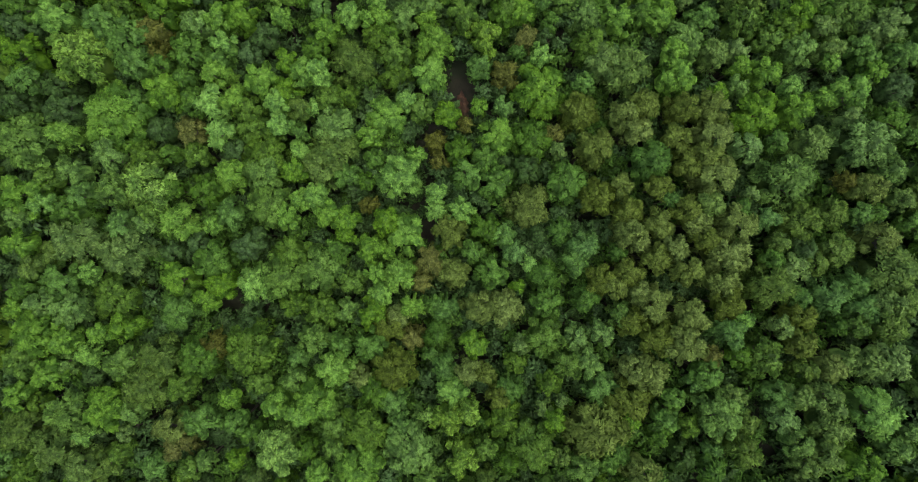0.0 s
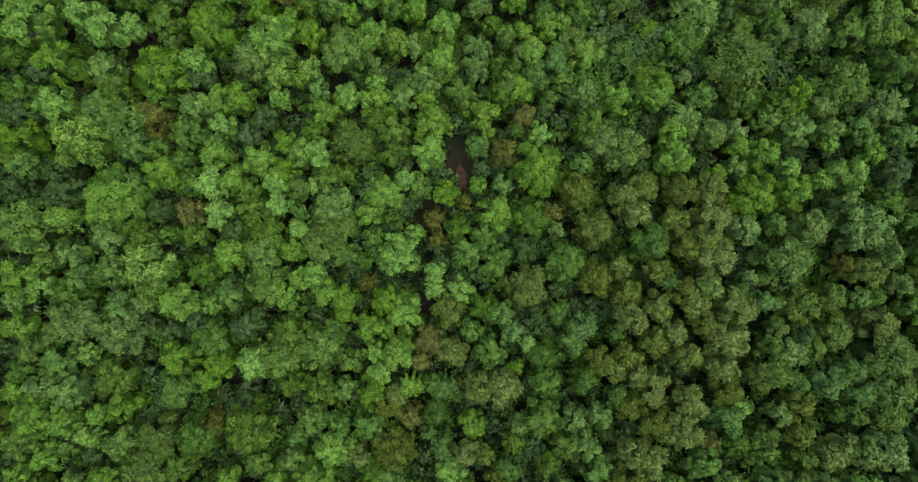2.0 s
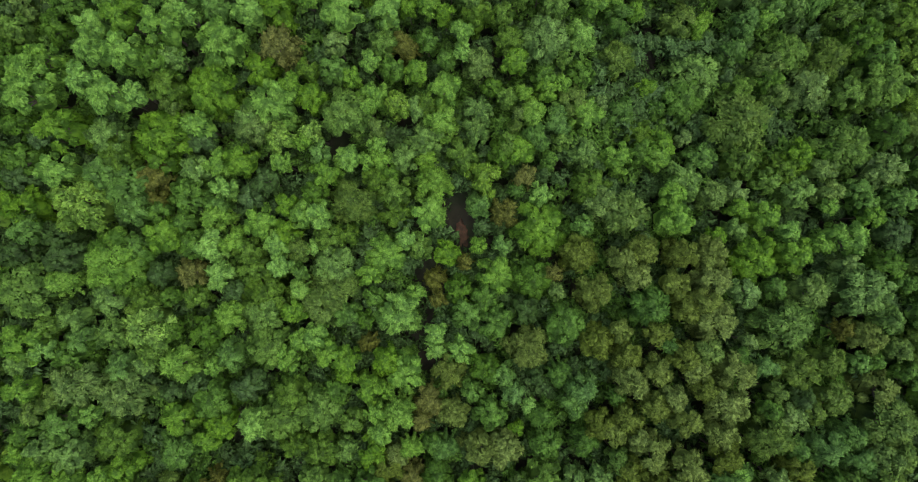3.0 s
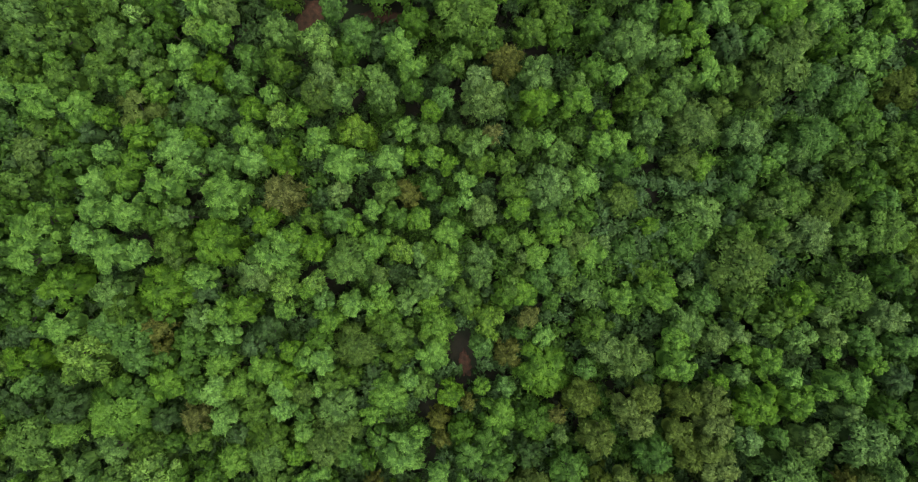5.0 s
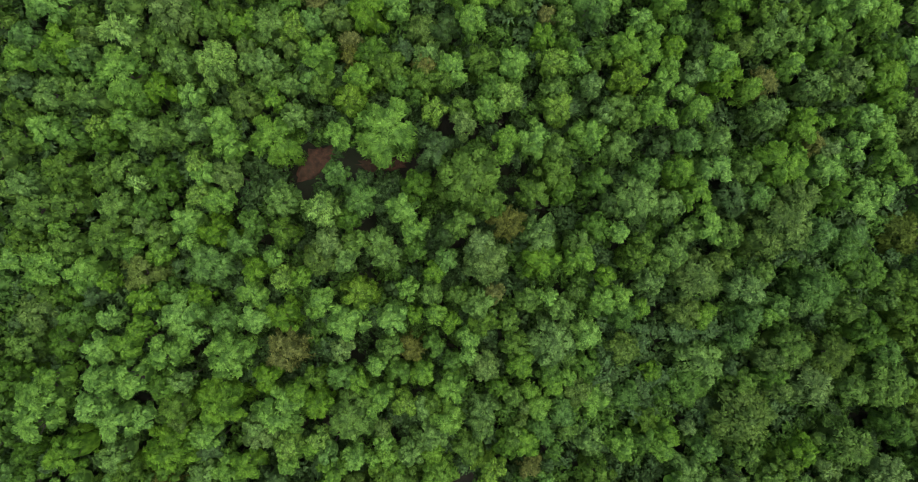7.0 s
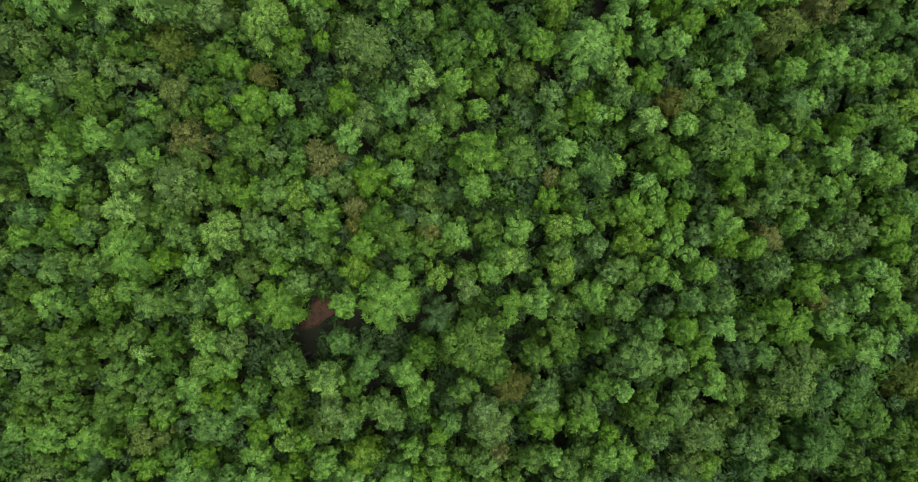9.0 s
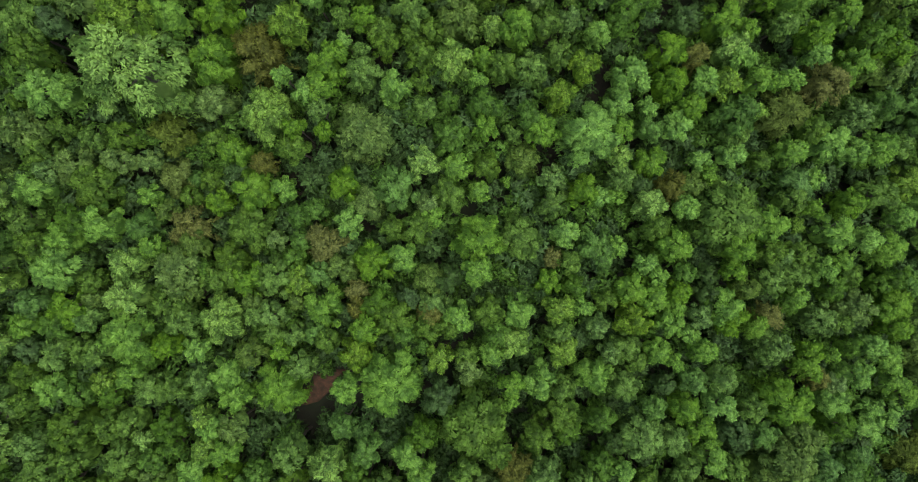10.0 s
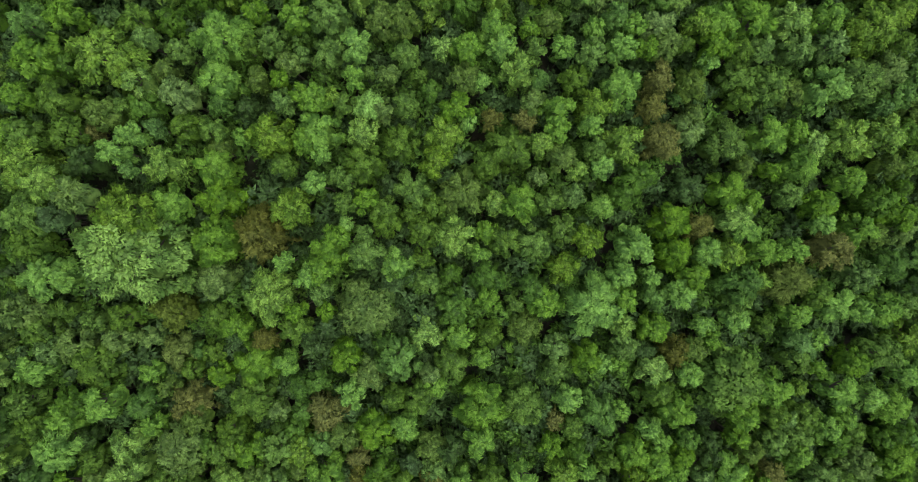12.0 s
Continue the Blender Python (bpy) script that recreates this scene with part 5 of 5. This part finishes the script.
yellowing(54.5, 111.1, 2.29, 12.0)
yellowing(27.6, 96.4, 1.96, 11.7)
yellowing(-44.2, 82.7, 1.67, 11.5)
yellowing(-34.6, 85.8, 3.34, 13.0)
yellowing(-32.9, 83.1, 1.27, 11.5)
yellowing(-26.6, 82.0, 1.39, 10.5)
yellowing(-21.5, 81.8, 1.32, 10.1)
yellowing(-15.8, 86.1, 2.11, 10.1)
yellowing(-5.1, 84.3, 2.38, 11.4)
yellowing(35.2, 83.3, 2.01, 12.6)
yellowing(-35.8, 35.7, 1.42, 13.9)
yellowing(-26.3, 33.6, 2.55, 13.4)
yellowing(-10.9, 33.7, 1.41, 11.5)
yellowing(7.6, 34.1, 1.15, 10.3)
yellowing(15.2, 38.1, 2.52, 9.8)
yellowing(19.5, 37.8, 1.48, 7.5)
yellowing(30.6, 32.8, 1.36, 9.2)

# blue-green trees
blue(37.9, 29.5, 3.04, 11.6)
blue(50.9, 31.0, 4.14, 13.0)
blue(37.1, 12.2, 2.30, 12.8)
blue(51.6, 12.4, 4.13, 14.2)
blue(41.9, 7.8, 4.25, 14.0)
blue(54.1, 8.8, 2.23, 13.0)
blue(20.8, -9.5, 2.00, 12.7)
blue(15.2, -12.5, 2.13, 11.3)
blue(14.0, -15.8, 2.68, 11.8)
blue(18.3, -11.8, 2.02, 11.9)
blue(36.8, -14.2, 3.00, 14.0)
blue(48.0, -10.4, 1.55, 11.6)
blue(39.6, -23.5, 2.07, 12.8)
blue(38.3, -21.2, 2.10, 12.7)
blue(-32.8, 72.2, 2.24, 12.3)
blue(16.1, 78.3, 2.00, 11.5)
blue(18.1, 74.9, 1.83, 11.5)
blue(9.5, 59.1, 2.81, 14.4)
blue(14.8, 58.0, 2.40, 13.2)
blue(29.1, 79.7, 1.98, 13.5)
blue(40.1, 75.2, 2.99, 12.5)
blue(46.2, 78.9, 2.64, 12.0)
blue(14.5, 51.7, 1.39, 12.6)
blue(11.2, 45.0, 3.92, 13.9)
blue(2.5, 36.2, 2.37, 12.1)
blue(24.3, 53.3, 2.43, 13.0)
blue(37.5, 52.4, 3.21, 13.1)
blue(51.9, 49.2, 2.51, 11.8)
blue(-22.4, 132.0, 2.17, 12.5)
blue(8.8, 114.7, 2.08, 11.7)
blue(11.6, 115.4, 1.76, 11.4)
blue(38.2, 132.8, 2.35, 12.0)
blue(42.8, 133.2, 2.19, 12.5)
blue(46.2, 129.2, 3.42, 13.4)
blue(30.3, 122.0, 3.27, 11.0)
blue(-49.2, 97.2, 2.31, 10.1)
blue(-51.2, 91.6, 2.26, 12.1)
blue(10.3, 111.3, 2.10, 12.0)
blue(10.1, 97.1, 2.20, 10.6)
blue(10.3, 94.0, 2.50, 10.1)
blue(49.6, 105.5, 2.73, 12.5)
blue(18.7, 97.1, 2.20, 11.7)
blue(2.3, 33.8, 2.38, 11.5)

# emerald trees
emerald(13.4, 1.3, 1.88, 11.9)
emerald(7.4, -1.4, 1.71, 11.3)
emerald(11.2, -4.5, 2.27, 11.1)
emerald(16.4, -0.6, 2.24, 12.2)
emerald(16.4, -7.6, 1.87, 11.2)
emerald(-1.7, -9.2, 2.11, 10.7)
emerald(7.9, 25.7, 1.26, 9.7)
emerald(24.8, 10.5, 2.93, 14.5)
emerald(36.1, 4.0, 1.36, 12.7)
emerald(27.1, 5.2, 1.28, 13.2)
emerald(38.9, 2.7, 1.71, 12.6)
emerald(45.8, -7.2, 2.64, 11.6)
emerald(41.9, -7.1, 1.76, 11.9)
emerald(49.2, -5.6, 2.47, 10.9)
emerald(35.2, -9.6, 1.14, 13.0)
emerald(49.5, -8.6, 2.19, 10.7)
emerald(20.6, -1.5, 1.39, 11.9)
emerald(-3.0, -12.4, 2.21, 10.6)
emerald(-1.8, -16.8, 2.07, 11.6)
emerald(6.6, -19.0, 1.96, 11.2)
emerald(32.9, -11.3, 2.17, 14.1)
emerald(46.5, -10.5, 1.40, 10.6)
emerald(30.8, -25.5, 1.57, 10.3)
emerald(30.5, -27.6, 2.15, 10.9)
emerald(19.9, -26.3, 1.69, 11.2)
emerald(47.0, 59.3, 2.08, 13.2)
emerald(55.1, 58.9, 2.01, 7.7)
emerald(46.1, 57.8, 1.41, 13.1)
emerald(53.3, 57.6, 2.49, 8.8)
emerald(46.9, 51.6, 3.32, 13.3)
emerald(52.0, 56.8, 2.17, 9.5)
emerald(21.2, 48.7, 2.48, 11.2)
emerald(38.8, 48.2, 2.52, 10.8)
emerald(37.3, 44.6, 2.16, 9.4)
emerald(22.7, 36.6, 2.61, 7.3)
emerald(27.4, 36.9, 1.60, 7.3)
emerald(-28.3, 125.1, 1.50, 11.5)
emerald(-35.4, 122.5, 1.26, 11.3)
emerald(7.2, 128.3, 1.29, 11.5)
emerald(24.0, 126.8, 0.93, 9.8)
emerald(50.1, 126.1, 1.40, 11.7)
emerald(-33.2, 96.7, 1.29, 7.8)
emerald(-38.5, 91.0, 2.08, 11.4)
emerald(-21.0, 92.4, 1.73, 9.6)
emerald(1.8, 105.4, 2.24, 10.1)
emerald(7.2, 104.4, 2.15, 11.0)
emerald(53.6, 107.0, 2.48, 12.0)
emerald(32.7, 105.0, 2.97, 13.0)
emerald(42.1, 96.5, 2.57, 11.5)
emerald(10.4, 32.5, 2.12, 10.3)
emerald(13.6, 35.0, 2.23, 9.6)
emerald(57.2, 33.6, 2.63, 12.7)

# ---- openings in the canopy, where the floor shows ----
CLEARINGS, GAPS = [], []


def clearing(x, y, r):
    """Bare ground, with no growth at all within r."""
    CLEARINGS.append((x, y, r))


def gap(x, y, r):
    """A deep gap between crowns, with only low growth in it."""
    GAPS.append((x, y, r))


clearing(0.1, 22.2, 2.2)
clearing(-22.5, 68.4, 1.0)
clearing(-20.9, 69.2, 1.5)
clearing(-19.0, 70.2, 0.8)
clearing(-19.9, 68.6, 1.3)
clearing(-14.3, 69.3, 1.1)
clearing(-12.5, 68.9, 1.1)
clearing(-9.9, 69.1, 1.1)
clearing(-8.0, 69.2, 0.8)
gap(-2.8, 88.1, 1.0)
clearing(0.5, 23.0, 1.4)
clearing(0.1, 20.9, 1.2)
clearing(1.0, 18.7, 1.0)
clearing(-4.7, 14.4, 1.0)
clearing(-3.8, 12.2, 0.9)
gap(-33.1, -8.2, 1.5)
gap(-26.8, -8.4, 0.8)
gap(-5.5, 10.8, 1.3)
gap(-5.8, 3.5, 0.8)
gap(39.9, -28.2, 1.0)
gap(8.7, 80.3, 1.1)
gap(6.9, 65.3, 1.5)
gap(17.4, 63.3, 0.8)
gap(65.4, 65.1, 1.6)
gap(-14.7, 45.4, 1.6)
gap(-13.7, 54.8, 1.0)
gap(-26.4, 118.8, 0.8)
gap(-45.3, 117.3, 0.7)
gap(-30.5, 123.1, 0.6)
gap(23.3, 115.0, 1.0)
gap(27.5, 118.6, 1.1)
gap(-46.1, 86.6, 1.0)
gap(1.9, 92.1, 0.9)
gap(51.2, 97.0, 2.0)
gap(42.4, 93.5, 1.0)
gap(22.2, 113.7, 1.2)
gap(24.0, 115.8, 1.5)
gap(25.6, 118.0, 1.7)
gap(27.3, 119.8, 1.7)
gap(29.2, 121.4, 1.4)
gap(19.9, 112.0, 1.1)
gap(18.0, 110.5, 0.9)
gap(15.7, 109.0, 0.9)
gap(1.8, 92.6, 1.2)
gap(3.3, 93.6, 0.9)
gap(-2.1, 89.3, 1.4)
gap(-3.2, 87.3, 1.2)
gap(9.4, 99.2, 0.9)
gap(11.0, 100.2, 1.1)
gap(51.2, 97.0, 1.8)
gap(41.7, 93.5, 1.0)
gap(-45.4, 117.5, 1.4)
gap(-47.1, 116.6, 1.0)
gap(-30.0, 122.7, 0.8)
gap(-29.5, 118.7, 0.9)
gap(-25.6, 118.7, 1.0)
gap(40.6, 83.1, 1.0)
gap(32.9, 80.8, 1.1)
gap(-21.9, 123.3, 0.6)
gap(-49.0, 131.0, 1.0)
gap(29.3, 130.8, 1.0)
gap(6.1, 65.0, 1.3)
gap(6.5, 62.1, 1.1)
gap(16.5, 62.2, 1.2)
gap(17.3, 68.3, 1.0)
gap(26.7, 45.9, 1.5)
gap(28.4, 42.5, 1.2)
gap(60.2, 45.7, 1.7)
gap(65.8, 64.1, 1.9)
gap(63.4, 61.9, 1.4)
gap(43.3, 45.4, 1.0)
gap(57.7, 32.8, 1.5)
gap(54.9, 45.7, 1.4)
gap(11.6, 28.9, 1.7)
gap(14.6, 29.4, 1.0)
gap(39.9, 86.3, 1.3)
gap(39.9, 84.7, 1.0)
gap(-39.4, 74.8, 1.2)
gap(-32.0, 62.8, 1.1)
gap(29.3, 28.2, 1.0)
gap(-52.5, 85.1, 0.9)
gap(5.4, 71.3, 1.1)
gap(20.4, 87.9, 1.4)
gap(33.9, 84.5, 1.1)
gap(-32.6, -7.4, 1.7)
gap(-31.0, -8.3, 1.3)
gap(-26.4, -8.7, 0.8)
gap(-51.2, 22.4, 1.0)
gap(-37.9, -20.8, 1.0)
gap(-35.5, -20.8, 1.0)
gap(-6.2, 6.9, 0.8)
gap(-6.6, 3.5, 0.8)
gap(-35.4, -29.9, 1.3)
gap(38.3, -25.9, 1.2)
gap(38.4, -27.9, 1.0)
gap(39.7, -20.3, 0.8)
gap(16.8, 19.4, 1.0)
gap(56.9, 13.8, 1.0)
gap(40.4, 26.7, 1.0)
gap(-42.2, -5.7, 0.8)
gap(3.8, -21.2, 0.8)
gap(28.6, -18.7, 0.9)


def bare_soil(x, y, wide, deep, turn, seed):
    """An irregular low-lying sheet of trodden soil that follows the slope."""
    dice = np.random.default_rng(seed)
    rings, sides = 7, 28
    ang = np.arange(sides) * 2 * np.pi / sides
    edge = 1 + 0.16 * np.sin(2 * ang + dice.uniform(0, 6)) + 0.1 * np.sin(5 * ang + dice.uniform(0, 6)) + dice.normal(0, 0.12, sides)
    grow = (np.arange(rings) + 1)[:, None] / rings * edge
    px, py = wide * grow * np.cos(ang), deep * grow * np.sin(ang)
    c, d = math.cos(radians(turn)), math.sin(radians(turn))
    gx, gy = x + px * c - py * d, y + px * d + py * c
    lift = np.array([0.42, 0.42, 0.41, 0.4, 0.38, 0.34, 0.1])[:, None] + dice.normal(0, 0.015, (rings, sides))
    verts = np.concatenate([np.stack([gx, gy, land(gx, gy) + lift], -1).reshape(-1, 3), [[x, y, float(land(x, y)) + 0.42]]])
    k = np.arange(rings * sides).reshape(rings, sides)
    nxt = np.roll(k, -1, 1)
    faces = np.concatenate([np.stack([k[:-1], k[1:], nxt[1:]], -1).reshape(-1, 3), np.stack([k[:-1], nxt[1:], nxt[:-1]], -1).reshape(-1, 3),
                            np.stack([np.full(sides, rings * sides), k[0], nxt[0]], -1)])
    ob = new("bare_soil", mesh_of("bare_soil", verts, faces, RED_SOIL, True))
    return tagged(ob, "bare red-brown soil of a small clearing in the forest floor", "soil", kind="structure")


bare_soil(-20.4, 69.3, 3.3, 1.6, 32, 3)
bare_soil(-11.4, 69.1, 4.2, 0.9, 2, 5)
bare_soil(0.6, 19.8, 0.8, 2.2, 5, 8)


# ---- undergrowth between the crowns, and the woods that go on around ----
def heap(arrays, spots, height):
    """Copies of crown arrays joined into one, each at (x, y) with its radius, the top so high over the ground."""
    pieces, normals = [], []
    for k, (x, y, r) in enumerate(spots):
        v, f, n = arrays[k % len(arrays)]
        ang = k * 2.4
        turn = np.array([[math.cos(ang), math.sin(ang), 0], [-math.sin(ang), math.cos(ang), 0], [0, 0, 1]])
        pieces.append((v @ turn * r + np.array([x, y, float(land(x, y)) + height[k] - 1.95 * r]), f))
        normals.append(n @ turn)
    return *joined(pieces), np.concatenate(normals)


def leafy_heap(name, arrays, mat):
    v, f, n = arrays
    return mesh_of(name, v, f, mat, True, n)


planted = np.array(PLANTED)
clear = np.array(CLEARINGS)
gaps = np.array(GAPS)
spots, low = [[], [], []], []
darts = np.random.default_rng(11)
for gx in np.arange(-64, 66, 2.1):
    for gy in np.arange(-36, 146, 2.1):
        x, y = gx + darts.uniform(-0.8, 0.8), gy + darts.uniform(-0.8, 0.8)
        cover = np.hypot(planted[:, 0] - x, planted[:, 1] - y) / planted[:, 2]
        if cover.min() < 0.62:
            continue
        room = (np.hypot(clear[:, 0] - x, clear[:, 1] - y) - clear[:, 2]).min()
        if room < 1.25:
            if room > 0.4:
                low.append((x, y, darts.uniform(0.8, 1.2)))
            continue
        if (np.hypot(gaps[:, 0] - x, gaps[:, 1] - y) < gaps[:, 2] + 0.8).any():
            for _ in range(2):
                low.append((x + darts.uniform(-0.8, 0.8), y + darts.uniform(-0.8, 0.8), darts.uniform(0.9, 1.4)))
            continue
        low.append((x, y, darts.uniform(1.2, 1.8)))
        spots[darts.integers(0, 3)].append((x, y, darts.uniform(1.5, 2.4)))
small = {}
# the dark and shade tones paint part of the gaps' darkness into the leaves
for kind, tone in enumerate(("dark", "shade", "green")):
    arrays = [crown(darts, 8, 100, 0.36, lobe=(0.3, 0.45), ragged=0.15) for _ in range(5)]
    tops = darts.uniform(3.8, 7.2, len(spots[kind]))
    ob = new("undergrowth", leafy_heap("undergrowth", heap(arrays, spots[kind], tops), LEAF[tone]))
    tagged(ob, ("dark green saplings and shrubs filling gaps between trees", "green saplings crowding the gaps between trees",
                "muted green understorey shrubs beneath the canopy")[kind], "undergrowth", kind="stuff")

arrays = [crown(darts, 5, 44, 0.42, lobe=(0.3, 0.45), ragged=0.2) for _ in range(5)]
# low growth in a darkened leaf tone that deepens the shade of the gaps
ferns = new("low_shrubs", leafy_heap("low_shrubs", heap(arrays, low, darts.uniform(2.0, 4.2, len(low))), LEAF["shade"]))
tagged(ferns, "low dark shrubs and ferns in deep gaps of the canopy", "shrubs", kind="stuff")

ring, edge = [[], [], []], []
for row, gy in enumerate(np.arange(-56, 168, 3.1)):
    for gx in np.arange(-82, 84, 3.5):
        x, y = gx + 1.75 * (row % 2) + darts.uniform(-1.3, 1.3), gy + darts.uniform(-1.3, 1.3)
        if (np.hypot(planted[:, 0] - x, planted[:, 1] - y) < planted[:, 2] + 1.5).any() or (abs(x) < 46 and -24 < y < 130):
            continue
        r = darts.uniform(1.7, 2.8)
        if abs(x) < 66 and -34 < y < 145:
            edge.append((x, y, r))
        else:
            ring[darts.choice(3, p=(0.45, 0.35, 0.2))].append((x, y, r))
for x, y, r in edge:
    (fresh, pale, green, yellowing, sage, blue)[darts.choice(6, p=(0.05, 0.32, 0.28, 0.2, 0.05, 0.1))](x, y, 1.08 * r, darts.uniform(9.8, 12.6))
RING = ("bright green woodland continuing over the hillside", "muted green woodland continuing over the hillside",
        "yellowish green woodland continuing over the hillside")
for kind, tone in enumerate(("fresh", "sage", "yellowing")):
    arrays = [crown(darts, 11, 130, 0.28, lobe=(0.24, 0.4), ragged=0.14) for _ in range(5)]
    tops = darts.uniform(9.6, 12.5, len(ring[kind]))
    ob = new("surrounding_woods", leafy_heap("surrounding_woods", heap(arrays, ring[kind], tops), LEAF[tone]))
    tagged(ob, RING[kind], "woodland", kind="stuff")

far = [[], [], []]
for row, gy in enumerate(np.arange(-190, 300, 5.6)):
    for gx in np.arange(-225, 226, 6.4):
        x, y = gx + 3.2 * (row % 2) + darts.uniform(-2, 2), gy + darts.uniform(-2, 2)
        if abs(x) > 83 or not -57 < y < 169:
            far[darts.choice(3, p=(0.45, 0.35, 0.2))].append((x, y, darts.uniform(2.9, 4.6)))
for kind, tone in enumerate(("fresh", "sage", "yellowing")):
    arrays = [crown(darts, 9, 34, 0.58, lobe=(0.3, 0.45), ragged=0.14) for _ in range(6)]
    tops = darts.uniform(9.6, 13.0, len(far[kind]))
    ob = new("distant_woods", leafy_heap("distant_woods", heap(arrays, far[kind], tops), LEAF[tone]))
    tagged(ob, RING[kind].replace("continuing over", "spreading far across"), "woodland", kind="stuff")
